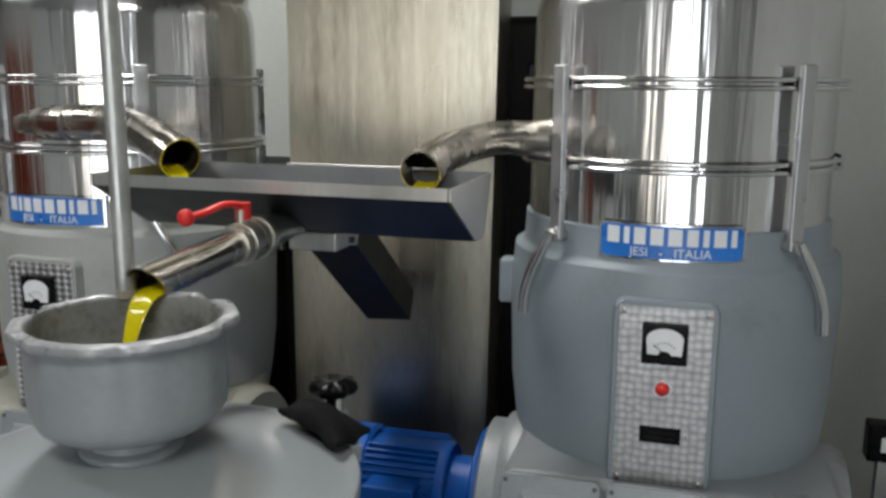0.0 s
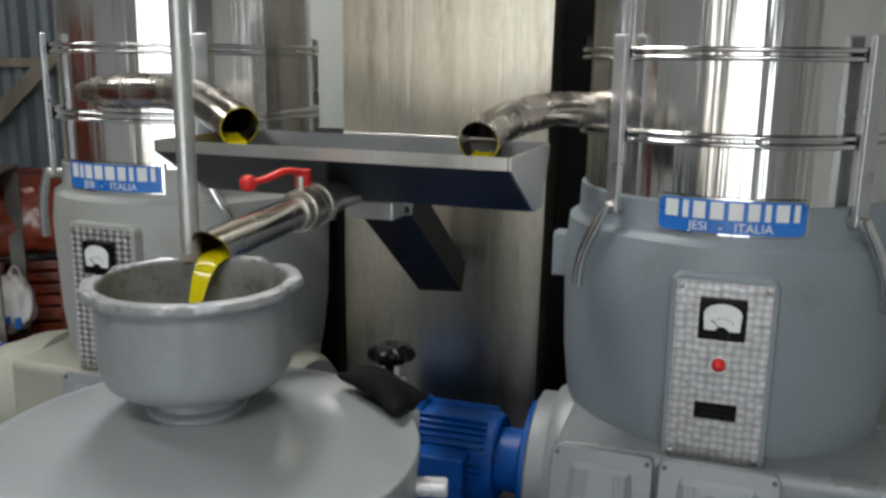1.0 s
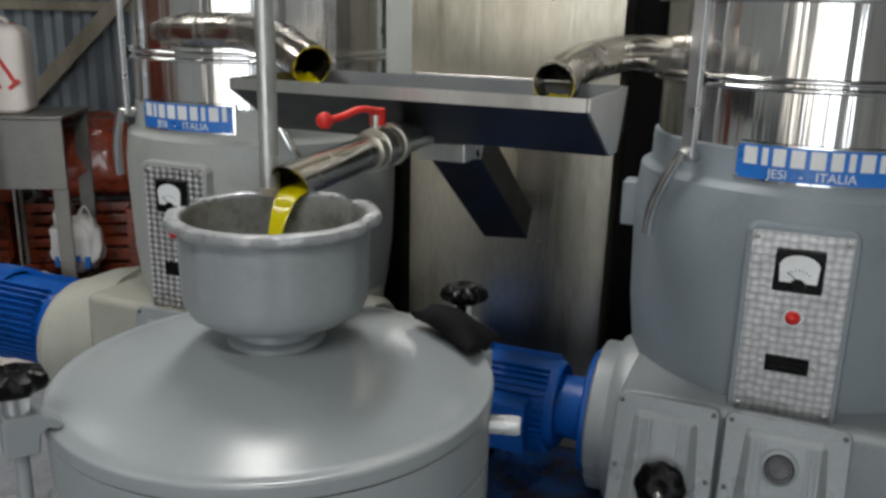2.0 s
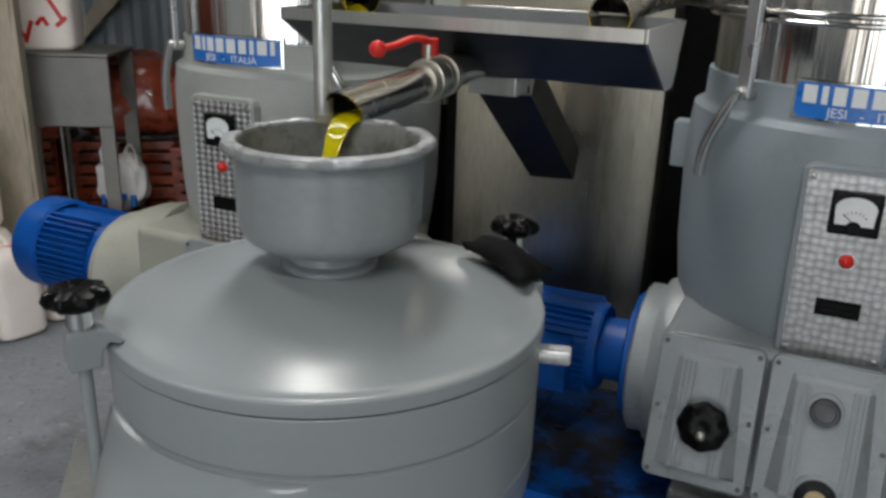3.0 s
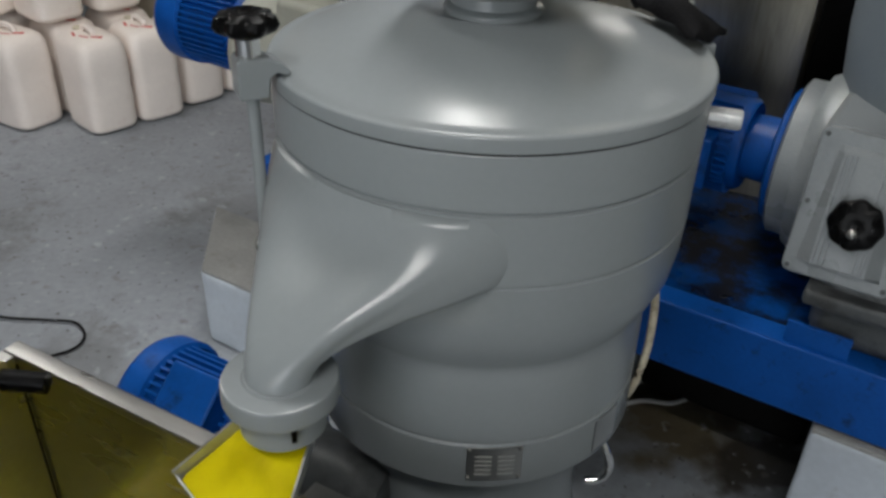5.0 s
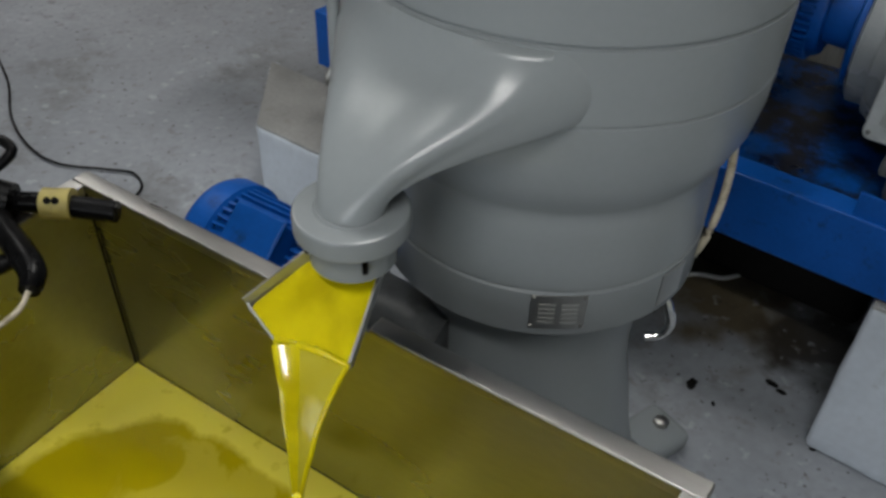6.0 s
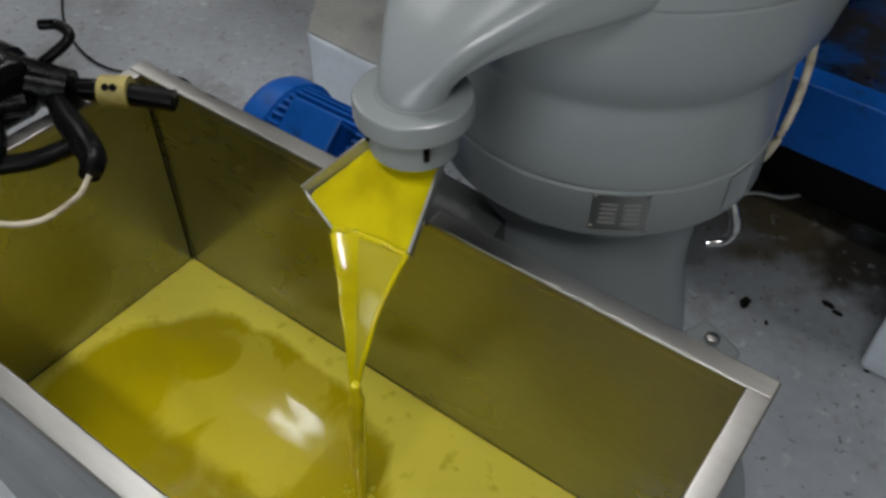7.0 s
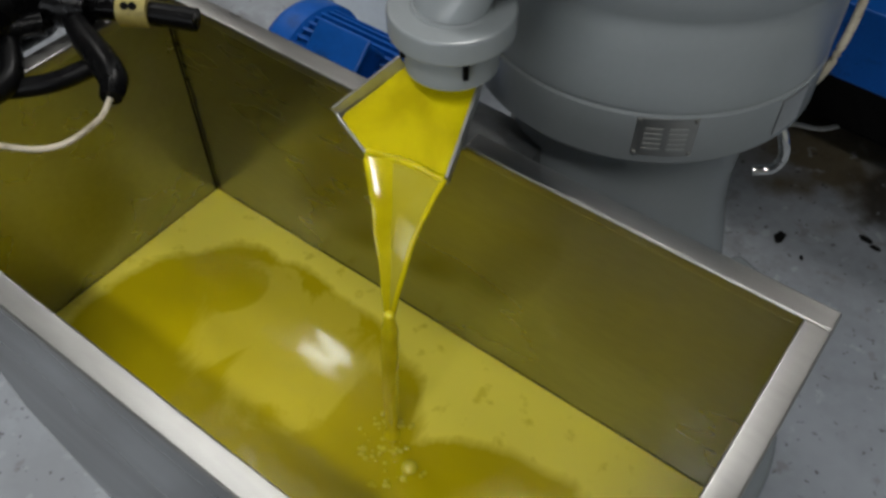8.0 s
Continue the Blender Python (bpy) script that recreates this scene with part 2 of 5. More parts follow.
def streaked(m, strength):
    """Faint upright waves in rolled sheet, which draw reflections out into streaks."""
    n, l = m.node_tree.nodes, m.node_tree.links
    co, mp, nz, b = n.new("ShaderNodeTexCoord"), n.new("ShaderNodeMapping"), n.new("ShaderNodeTexNoise"), n.new("ShaderNodeBump")
    mp.inputs["Scale"].default_value = (24, 24, 0.7)
    nz.inputs["Scale"].default_value, nz.inputs["Detail"].default_value = 1.0, 4
    b.inputs["Strength"].default_value, b.inputs["Distance"].default_value = strength, 0.02
    l.new(co.outputs["Object"], mp.inputs[0])
    l.new(mp.outputs[0], nz.inputs[0])
    l.new(nz.outputs["Fac"], b.inputs["Height"])
    l.new(b.outputs[0], n["Principled BSDF"].inputs["Normal"])


DRUM = material("rolled_drum_steel", (0.70, 0.70, 0.70), 0.18, 1, 0.06, 9, 120, 0.0, (0.5, 0.47, 0.42), 0.35, stretch=(1, 1, 0.25), rough_vary=0.07)
streaked(DRUM, 0.30)
streaked(STEEL_B, 0.04)
streaked(STEEL_C, 0.05)
TURNED = turned_plate()


def diamond_plate():
    """Embossed bright plate: rows of small raised diamonds."""
    m = material("diamond_plate", (0.5, 0.51, 0.49), 0.34, 0.8, 0.06, 20, 200, 0.0)
    n, l = m.node_tree.nodes, m.node_tree.links
    p = n["Principled BSDF"]
    co, sep = n.new("ShaderNodeTexCoord"), n.new("ShaderNodeSeparateXYZ")
    l.new(co.outputs["Object"], sep.inputs[0])
    waves = []
    for kx, kz in ((190, 250), (190, -250)):
        a, b, s = n.new("ShaderNodeMath"), n.new("ShaderNodeMath"), n.new("ShaderNodeMath")
        a.operation, b.operation, s.operation = "MULTIPLY", "MULTIPLY_ADD", "SINE"
        a.inputs[1].default_value, b.inputs[1].default_value = kx, kz
        l.new(sep.outputs["X"], a.inputs[0])
        l.new(sep.outputs["Z"], b.inputs[0])
        l.new(a.outputs[0], b.inputs[2])
        l.new(b.outputs[0], s.inputs[0])
        waves.append(s)
    mul = n.new("ShaderNodeMath")
    mul.operation = "MULTIPLY"
    l.new(waves[0].outputs[0], mul.inputs[0])
    l.new(waves[1].outputs[0], mul.inputs[1])
    mr = n.new("ShaderNodeMapRange")
    mr.inputs[1].default_value, mr.inputs[2].default_value, mr.inputs[3].default_value, mr.inputs[4].default_value = -0.5, 0.4, 0.24, 0.72
    l.new(mul.outputs[0], mr.inputs[0])
    l.new(mr.outputs[0], p.inputs["Base Color"])
    b = n.new("ShaderNodeBump")
    b.inputs["Strength"].default_value, b.inputs["Distance"].default_value = 0.6, 0.003
    l.new(mul.outputs[0], b.inputs["Height"])
    l.new(b.outputs[0], p.inputs["Normal"])
    return m


DIAMOND = diamond_plate()


def oil_material(name, deep, pale, foam):
    """Fresh cloudy olive oil; foam > 0 floats a pale froth with torn edges round the clear pool."""
    m = bpy.data.materials.new(name)
    m.use_nodes = True
    n, l = m.node_tree.nodes, m.node_tree.links
    p = n["Principled BSDF"]
    co = n.new("ShaderNodeTexCoord")
    mp = n.new("ShaderNodeMapping")
    l.new(co.outputs["Object"], mp.inputs[0])
    nz = n.new("ShaderNodeTexNoise")
    nz.inputs["Scale"].default_value, nz.inputs["Detail"].default_value, nz.inputs["Distortion"].default_value = 9, 5, 1.2
    l.new(mp.outputs[0], nz.inputs[0])
    mix = n.new("ShaderNodeMix")
    mix.data_type = "RGBA"
    mix.inputs["A"].default_value, mix.inputs["B"].default_value = (*deep, 1), (*pale, 1)
    if foam:
        dist = []
        for x, y, r in ((0.22, -0.235, 0.19), (0.31, -0.235, 0.180), (0.62, -0.345, 0.25)):
            away = n.new("ShaderNodeVectorMath")
            away.operation = "DISTANCE"
            l.new(co.outputs["Object"], away.inputs[0])
            away.inputs[1].default_value = (x, y, 0)
            less = n.new("ShaderNodeMath")
            less.operation = "SUBTRACT"
            less.inputs[1].default_value = r
            l.new(away.outputs["Value"], less.inputs[0])
            dist.append(less)
        low = dist[0]
        for d in dist[1:]:
            less = n.new("ShaderNodeMath")
            less.operation = "MINIMUM"
            l.new(low.outputs[0], less.inputs[0])
            l.new(d.outputs[0], less.inputs[1])
            low = less
        add = n.new("ShaderNodeMath")
        add.operation = "MULTIPLY_ADD"
        add.inputs[1].default_value = 0.06
        l.new(nz.outputs["Fac"], add.inputs[0])
        l.new(low.outputs[0], add.inputs[2])
        mr = n.new("ShaderNodeMapRange")
        mr.inputs[1].default_value, mr.inputs[2].default_value = 0.020, 0.036
        l.new(add.outputs[0], mr.inputs[0])
        # a paler swirl of half-mixed froth in the middle of the clear pool
        cloud = n.new("ShaderNodeTexNoise")
        cloud.inputs["Scale"].default_value, cloud.inputs["Detail"].default_value, cloud.inputs["Distortion"].default_value = 6.5, 5, 1.8
        l.new(mp.outputs[0], cloud.inputs[0])
        heart = n.new("ShaderNodeVectorMath")
        heart.operation = "DISTANCE"
        l.new(co.outputs["Object"], heart.inputs[0])
        heart.inputs[1].default_value = (0.285, -0.15, 0)
        edge = n.new("ShaderNodeMath")
        edge.operation = "MULTIPLY_ADD"
        edge.inputs[1].default_value = 0.26
        l.new(cloud.outputs["Fac"], edge.inputs[0])
        l.new(heart.outputs["Value"], edge.inputs[2])
        cr = n.new("ShaderNodeMapRange")
        cr.inputs[1].default_value, cr.inputs[2].default_value, cr.inputs[3].default_value, cr.inputs[4].default_value = 0.222, 0.246, 0.36, 0.0
        l.new(edge.outputs[0], cr.inputs[0])
        spots = n.new("ShaderNodeTexNoise")
        spots.inputs["Scale"].default_value, spots.inputs["Detail"].default_value = 38, 3
        l.new(mp.outputs[0], spots.inputs[0])
        sr = n.new("ShaderNodeMapRange")
        sr.inputs[1].default_value, sr.inputs[2].default_value, sr.inputs[3].default_value, sr.inputs[4].default_value = 0.30, 0.40, 0.55, 1.0
        l.new(spots.outputs["Fac"], sr.inputs[0])
        froth = n.new("ShaderNodeMath")
        froth.operation = "MULTIPLY"
        l.new(mr.outputs[0], froth.inputs[0])
        l.new(sr.outputs[0], froth.inputs[1])
        top = n.new("ShaderNodeMath")
        top.operation = "MAXIMUM"
        l.new(froth.outputs[0], top.inputs[0])
        l.new(cr.outputs[0], top.inputs[1])
        l.new(top.outputs[0], mix.inputs["Factor"])
    else:
        mr = n.new("ShaderNodeMapRange")
        mr.inputs[1].default_value, mr.inputs[2].default_value = 0.35, 0.65
        l.new(nz.outputs["Fac"], mr.inputs[0])
        l.new(mr.outputs[0], mix.inputs["Factor"])
    l.new(mix.outputs["Result"], p.inputs["Base Color"])
    p.inputs["Roughness"].default_value = 0.14 if foam else 0.13
    p.inputs["Subsurface Weight"].default_value = 0.25
    p.inputs["Subsurface Radius"].default_value = (0.02, 0.018, 0.002)
    p.inputs["Subsurface Scale"].default_value = 0.5
    b = n.new("ShaderNodeBump")
    b.inputs["Strength"].default_value, b.inputs["Distance"].default_value = 0.08, 0.003
    l.new(nz.outputs["Fac"], b.inputs["Height"])
    l.new(b.outputs[0], p.inputs["Normal"])
    return m


OIL = oil_material("oil_stream", (0.52, 0.43, 0.001), (0.80, 0.69, 0.006), 0)
OIL_VEIL = oil_material("oil_veil", (0.76, 0.66, 0.02), (0.84, 0.75, 0.08), 0)
OIL_VEIL.node_tree.nodes["Principled BSDF"].inputs["Transmission Weight"].default_value = 0.45
OIL_VEIL.node_tree.nodes["Principled BSDF"].inputs["Subsurface Weight"].default_value = 0.0
OIL_POOL = oil_material("oil_pool", (0.52, 0.425, 0.001), (0.92, 0.81, 0.10), 1)
OIL_THREAD = oil_material("oil_thread", (0.70, 0.59, 0.004), (0.84, 0.73, 0.02), 0)
OIL_THREAD.node_tree.nodes["Principled BSDF"].inputs["Subsurface Weight"].default_value = 0.6


# ---- mesh helpers ----
def mesh_of(name, bm, mat, smooth=True, angle=40):
    me = bpy.data.meshes.new(name)
    bmesh.ops.recalc_face_normals(bm, faces=bm.faces)
    if smooth:
        lim = radians(angle)
        for f in bm.faces:
            f.smooth = True
        for e in bm.edges:
            if len(e.link_faces) != 2 or e.calc_face_angle(0) > lim:
                e.smooth = False
    normals = []
    if smooth:
        # weigh the faces by their area, so that flat faces stay flat beside rounded edges
        bm.normal_update()
        lim = math.cos(radians(angle + 8))
        area = {f: f.calc_area() for f in bm.faces}
        for f in bm.faces:
            for lp in f.loops:
                n = Vector()
                for g in lp.vert.link_faces:
                    if g.normal.dot(f.normal) > lim:
                        n += g.normal * area[g]
                normals.append(n.normalized() if n.length > 1e-12 else f.normal.copy())
    bm.to_mesh(me)
    bm.free()
    if normals:
        me.normals_split_custom_set(normals)
    me.materials.append(mat)
    return me


def part(name, bm, mat, parent=None, label="", smooth=True, angle=40):
    ob = new(name, mesh_of(name, bm, mat, smooth, angle))
    if parent:
        ob.parent = parent
    if label:
        ob["label"] = label
    return ob


def thing(name, m, label, category, group="", kind=""):
    ob = new(name)
    ob.empty_display_size = 0.05
    ob.matrix_world = m
    return tagged(ob, label, category, group, kind)


def box(bm, x0, x1, y0, y1, z0, z1, bevel=0.0, m=None):
    r = bmesh.ops.create_cube(bm, size=1)
    vs = r["verts"]
    for v in vs:
        v.co = Vector(((x0 + x1) / 2 + v.co.x * (x1 - x0), (y0 + y1) / 2 + v.co.y * (y1 - y0), (z0 + z1) / 2 + v.co.z * (z1 - z0)))
    if bevel:
        es = list({e for v in vs for e in v.link_edges})
        g = bmesh.ops.bevel(bm, geom=es, offset=bevel, segments=2, affect="EDGES", profile=0.5)
        vs = list(set(g["verts"]) | {v for v in vs if v.is_valid})
    if m is not None:
        bmesh.ops.transform(bm, matrix=m, verts=vs)
    return bm


def boxed(x0, x1, y0, y1, z0, z1, bevel=0.0, m=None):
    return box(bmesh.new(), x0, x1, y0, y1, z0, z1, bevel, m)


def loft(bm, loops, caps=True, closed=True):
    rows = [[bm.verts.new(p) for p in lp] for lp in loops]
    k = len(rows[0])
    for a, b in zip(rows, rows[1:]):
        for i in range(k if closed else k - 1):
            j = (i + 1) % k
            bm.faces.new((a[i], a[j], b[j], b[i]))
    if caps:
        bm.faces.new(rows[0])
        bm.faces.new(rows[-1])
    return bm


def revolve(bm, profile, seg=64, m=None, wobble=None):
    """Turns (radius, height) pairs round z; a closed shell when the first and last radius are 0."""
    rows = []
    for r, z in profile:
        if r < 1e-6:
            rows.append([bm.verts.new((0, 0, z))])
        else:
            ring = []
            for i in range(seg):
                a = 2 * math.pi * i / seg
                rr, zz = (r, z) if wobble is None else wobble(r, z, a)
                ring.append(bm.verts.new((rr * math.cos(a), rr * math.sin(a), zz)))
            rows.append(ring)
    for a, b in zip(rows, rows[1:]):
        for i in range(seg):
            j = (i + 1) % seg
            if len(a) == 1 and len(b) == 1:
                continue
            if len(a) == 1:
                bm.faces.new((a[0], b[j], b[i]))
            elif len(b) == 1:
                bm.faces.new((a[i], a[j], b[0]))
            else:
                bm.faces.new((a[i], a[j], b[j], b[i]))
    if m is not None:
        bmesh.ops.transform(bm, matrix=m, verts=[v for row in rows for v in row])
    return bm


def smooth_path(pts, n=8):
    """Catmull-Rom through the points."""
    P = [Vector(p) for p in pts]
    P = [2 * P[0] - P[1]] + P + [2 * P[-1] - P[-2]]
    out = []
    for i in range(1, len(P) - 2):
        for k in range(n):
            t = k / n
            a, b, c, d = P[i - 1], P[i], P[i + 1], P[i + 2]
            out.append(0.5 * ((2 * b) + (c - a) * t + (2 * a - 5 * b + 4 * c - d) * t * t + (3 * b - a - 3 * c + d) * t ** 3))
    out.append(P[-2])
    return out


def tube(bm, pts, r, seg=14, caps=True, squash=1.0):
    """A round bar along points; r is a number or one for each point."""
    P = [Vector(p) for p in pts]
    rs = r if isinstance(r, (list, tuple)) else [r] * len(P)
    loops = []
    up = Vector((0.12, 0.05, 1)).normalized()
    for i, p in enumerate(P):
        d = (P[min(i + 1, len(P) - 1)] - P[max(i - 1, 0)]).normalized()
        s = d.cross(up)
        if s.length < 0.05:
            s = d.cross(Vector((1, 0.2, 0)))
        s.normalize()
        w = s.cross(d).normalized()
        loops.append([p + (s * math.cos(a) + w * math.sin(a) * squash) * rs[i] for a in [2 * math.pi * k / seg for k in range(seg)]])
    return loft(bm, loops, caps)


def shell_pipe(bm, pts, r, wall=0.0015, seg=24):
    """A pipe with an open end at its first point and a wall."""
    P = [Vector(p) for p in pts]
    up = Vector((0.12, 0.05, 1)).normalized()
    outer, inner = [], []
    for i, p in enumerate(P):
        d = (P[min(i + 1, len(P) - 1)] - P[max(i - 1, 0)]).normalized()
        s = d.cross(up).normalized()
        w = s.cross(d).normalized()
        ring = [(s * math.cos(a) + w * math.sin(a)) for a in [2 * math.pi * k / seg for k in range(seg)]]
        outer.append([p + q * r for q in ring])
        inner.append([p + q * (r - wall) for q in ring])
    return loft(bm, outer[::-1] + inner, False)


def bar(bm, a, b, w, t, up=(0, 0, 1)):
    """A flat bar from a to b, w wide and t thick across up."""
    a, b = Vector(a), Vector(b)
    d = (b - a).normalized()
    s = d.cross(Vector(up)).normalized()
    n = s.cross(d)
    loops = [[p + s * x * w / 2 + n * y * t / 2 for x, y in ((-1, -1), (1, -1), (1, 1), (-1, 1))] for p in (a, b)]
    return loft(bm, loops)


def ring_arc(radius, ang, z):
    return Vector((radius * math.sin(ang), -radius * math.cos(ang), z))


def arc_plate(bm, radius, half, z0, z1, thick, seg=20):
    """A plate bent to a radius, centred on -y."""
    loops = []
    for i in range(seg + 1):
        a = -half + 2 * half * i / seg
        loops.append([ring_arc(radius, a, z0), ring_arc(radius + thick, a, z0), ring_arc(radius + thick, a, z1), ring_arc(radius, a, z1)])
    return loft(bm, loops)


def text_mesh(words, size, depth):
    cu = bpy.data.curves.new("words", "FONT")
    cu.body, cu.size, cu.extrude, cu.align_x, cu.align_y = words, size, depth, "CENTER", "CENTER"
    ob = bpy.data.objects.new("words", cu)
    scene.collection.objects.link(ob)
    dg = bpy.context.evaluated_depsgraph_get()
    me = bpy.data.meshes.new_from_object(ob.evaluated_get(dg))
    bpy.data.objects.remove(ob)
    bm = bmesh.new()
    bm.from_mesh(me)
    bpy.data.meshes.remove(me)
    return bm


# ---- the large structure ----
def rippled_floor():
    bm = bmesh.new()
    bmesh.ops.create_grid(bm, x_segments=60, y_segments=60, size=1)
    for v in bm.verts:
        v.co = Vector((-1.2 + v.co.x * 4.3, 0.6 + v.co.y * 4.8, 0))
        v.co.z = 0.004 * noise.noise(v.co * 2.2) - 0.003
    return part("floor", bm, CONCRETE)


tagged(rippled_floor(), "grey worn concrete floor with stains and cracks", "floor", kind="structure")
for name, b in (("wall_north", (-5.5, 3.1, 5.2, 5.3)), ("wall_east", (1.55, 1.65, -4.2, 5.2)), ("wall_west", (-5.5, -5.4, -4.2, 5.2))):
    tagged(part(name, boxed(*b, 0, 3.4), WALL if name == "wall_north" else WHITEWASH), "pale grey-green painted wall with scuffs", "wall", kind="structure")
bm = bmesh.new()
for b in ((-5.4, -4.2, 0, 3.4), (-0.9, 1.55, 0, 3.4), (-4.2, -0.9, 2.95, 3.4), (-3.14, -3.06, 0, 2.95), (-2.04, -1.96, 0, 2.95)):
    box(bm, b[0], b[1], -4.3, -4.2, b[2], b[3])
tagged(part("wall_south", bm, WHITEWASH), "pale painted wall with a wide gate opening", "wall", kind="structure")
tagged(part("ceiling", boxed(-5.5, 3.1, -4.3, 5.3, 3.4, 3.48), ROOF), "pale sheet-metal shed roof", "ceiling", kind="structure")
tagged(part("backdrop", boxed(-5, 3, -7.02, -7, -0.5, 5), DAY), "bright daylight outside the gate", "backdrop", kind="structure")
tagged(part("wall_back", boxed(-1.25, 1.55, 2.35, 2.45, 0, 3.4), WALL), "pale grey-green plastered wall behind the machines", "wall", kind="structure")


def corrugated(name, p, length, height, yaw):
    bm = bmesh.new()
    loops = []
    n = int(length / 0.02)
    for i in range(n + 1):
        x = length * i / n
        d = 0.018 * (1 if math.sin(2 * math.pi * x / 0.16) > 0.35 else (-1 if math.sin(2 * math.pi * x / 0.16) < -0.35 else math.sin(2 * math.pi * x / 0.16) / 0.35))
        loops.append([Vector((x, d, 0)), Vector((x, d, height)), Vector((x, d + 0.004, height)), Vector((x, d + 0.004, 0))])
    loft(bm, loops)
    ob = part(name, bm, CORRUG, None, "", True, 30)
    ob.matrix_world = pose(*p, 0, 0, yaw)
    return tagged(ob, "blue-grey corrugated metal sheet wall", "wall", kind="structure")


corrugated("wall_corrugated", (-4.6, 4.55, 0), 3.3, 3.4, 0)


def tube_lamp(m, half):
    lamp = thing("tube_lamp", m, "unseen white twin fluorescent tube lamp under the roof", "ceiling lamp", "tube lamps")
    part("housing", boxed(-half, half, -0.07, 0.07, 0.03, 0.09, 0.008), WHITE, lamp)
    for y in (-0.035, 0.035):
        part("hanger", boxed(-half * 0.7 if y < 0 else half * 0.68, -half * 0.68 if y < 0 else half * 0.7, -0.01, 0.01, 0.09, 0.345), STEEL_D, lamp)
        part("tube", tube(bmesh.new(), [(-half + 0.04, y, 0.012), (half - 0.04, y, 0.012)], 0.013, 10), TUBE, lamp, "glowing white glass tube")


# the fixture at (-3.0, 1.9) belongs to the added back-left lamp
for x, y, rz, half in ((-0.78, 1.20, 74, 0.40), (-0.6, -1.5, -28, 0.68), (-1.75, 0.45, -30, 0.38), (-3.0, 1.9, -28, 0.68)):
    tube_lamp(pose(x, y, 3.06, 0, 0, rz), half)


# ---- separators ----
def hex_bolt(parent, m, r=0.006, h=0.005, mat=None):
    ob = part("bolt", revolve(bmesh.new(), [(0, 0), (r, 0), (r, h * 0.8), (r * 0.8, h), (0, h)], 6), mat or STEEL_D, parent)
    ob.matrix_local = m
    return ob


def star_knob(parent, name, m, r=0.034, h=0.024, lobes=7, mat=None, deep=0.1):
    bm = revolve(bmesh.new(), [(0, 0), (r * 0.5, 0), (r * 0.9, h * 0.25), (r, h * 0.5), (r * 0.92, h * 0.8), (r * 0.55, h), (r * 0.2, h * 0.86), (0, h * 0.86)], 56,
                 wobble=lambda rr, z, a: (rr * (1 + (deep * math.cos(lobes * a) if rr > r * 0.6 else 0)), z))
    ob = part(name, bm, mat or BLACK, parent, "black lobed plastic knob")
    ob.matrix_local = m
    return ob


def motor(parent, m, paint, length=0.36, r=0.102, terminal=True, neck=0.03, fan=0.68, rim=1.28):
    """A ribbed electric motor along local -x, flange at the origin."""
    mo = new("electric_motor")
    mo.parent, mo.matrix_local = parent, m
    turn = pose(0, 0, 0, 0, -90, 0)
    mo["label"] = "blue painted ribbed electric motor"
    part("flange", revolve(bmesh.new(), [(0, 0), (r * (rim - 0.03), 0), (r * rim, 0.004), (r * rim, 0.012), (r * (rim - 0.08), 0.016), (r * (1.0 if neck < 0.04 else 0.66), 0.020), (r * (1.0 if neck < 0.04 else 0.64), neck + 0.002), (0, neck + 0.002)], 48, turn), paint, mo)
    part("frame", revolve(bmesh.new(), [(0, neck), (r * 0.86, neck), (r * 0.92, neck + 0.008), (r * 0.92, length * (fan + 0.06)), (0, length * (fan + 0.06))], 48, turn), paint, mo)
    bm = bmesh.new()
    for i in range(44):
        a = 2 * math.pi * i / 44
        if abs(math.cos(a)) > 0.86 and math.sin(a) > -2 and abs(math.sin(a)) < 0.35 and math.cos(a) > 0:
            continue
        box(bm, -length * (fan + 0.05), -neck - 0.02, -0.0022, 0.0022, r * 0.88, r * 1.04, 0, pose(0, 0, 0, math.degrees(a), 0, 0))
    tagged(part("cooling_ribs", bm, paint, mo, "", False), kind="stuff")
    part("fan_cover", revolve(bmesh.new(), [(r * 1.0, length * fan), (r * 1.09, length * (fan + 0.02)), (r * 1.09, length * 0.92), (r * 1.02, length * 0.965), (r * 0.82, length), (0, length * 1.01)], 48, turn), paint, mo)
    if terminal:
        tb = part("terminal_box", boxed(-length * (fan - (0.06 if rim > 1.1 else 0.2)), -neck - 0.045, -r * 1.42, -r * 0.8, -0.045, 0.05, 0.006), paint, mo)
        part("terminal_lid", boxed(-length * (fan - (0.06 if rim > 1.1 else 0.2)) - 0.004, -neck - 0.041, -r * 1.50, -r * 1.425, -0.049, 0.054, 0.004), paint, tb)
    return mo


def slab(x0, x1, z0, z1, r, y0, y1, edge=0.003):
    """A plate across y with rounded corners and a softened front edge."""
    def outline(k):
        pts = []
        for q, (cx, cz) in enumerate(((x1 - r, z0 + r), (x1 - r, z1 - r), (x0 + r, z1 - r), (x0 + r, z0 + r))):
            for j in range(5):
                a = radians(-90 + 90 * q + 22.5 * j)
                pts.append((cx + (r - k) * math.cos(a), cz + (r - k) * math.sin(a)))
        return pts
    return loft(bmesh.new(), [[Vector((x, y, z)) for x, z in outline(k)] for y, k in ((y0, 0), (y1 + edge, 0), (y1, edge))])


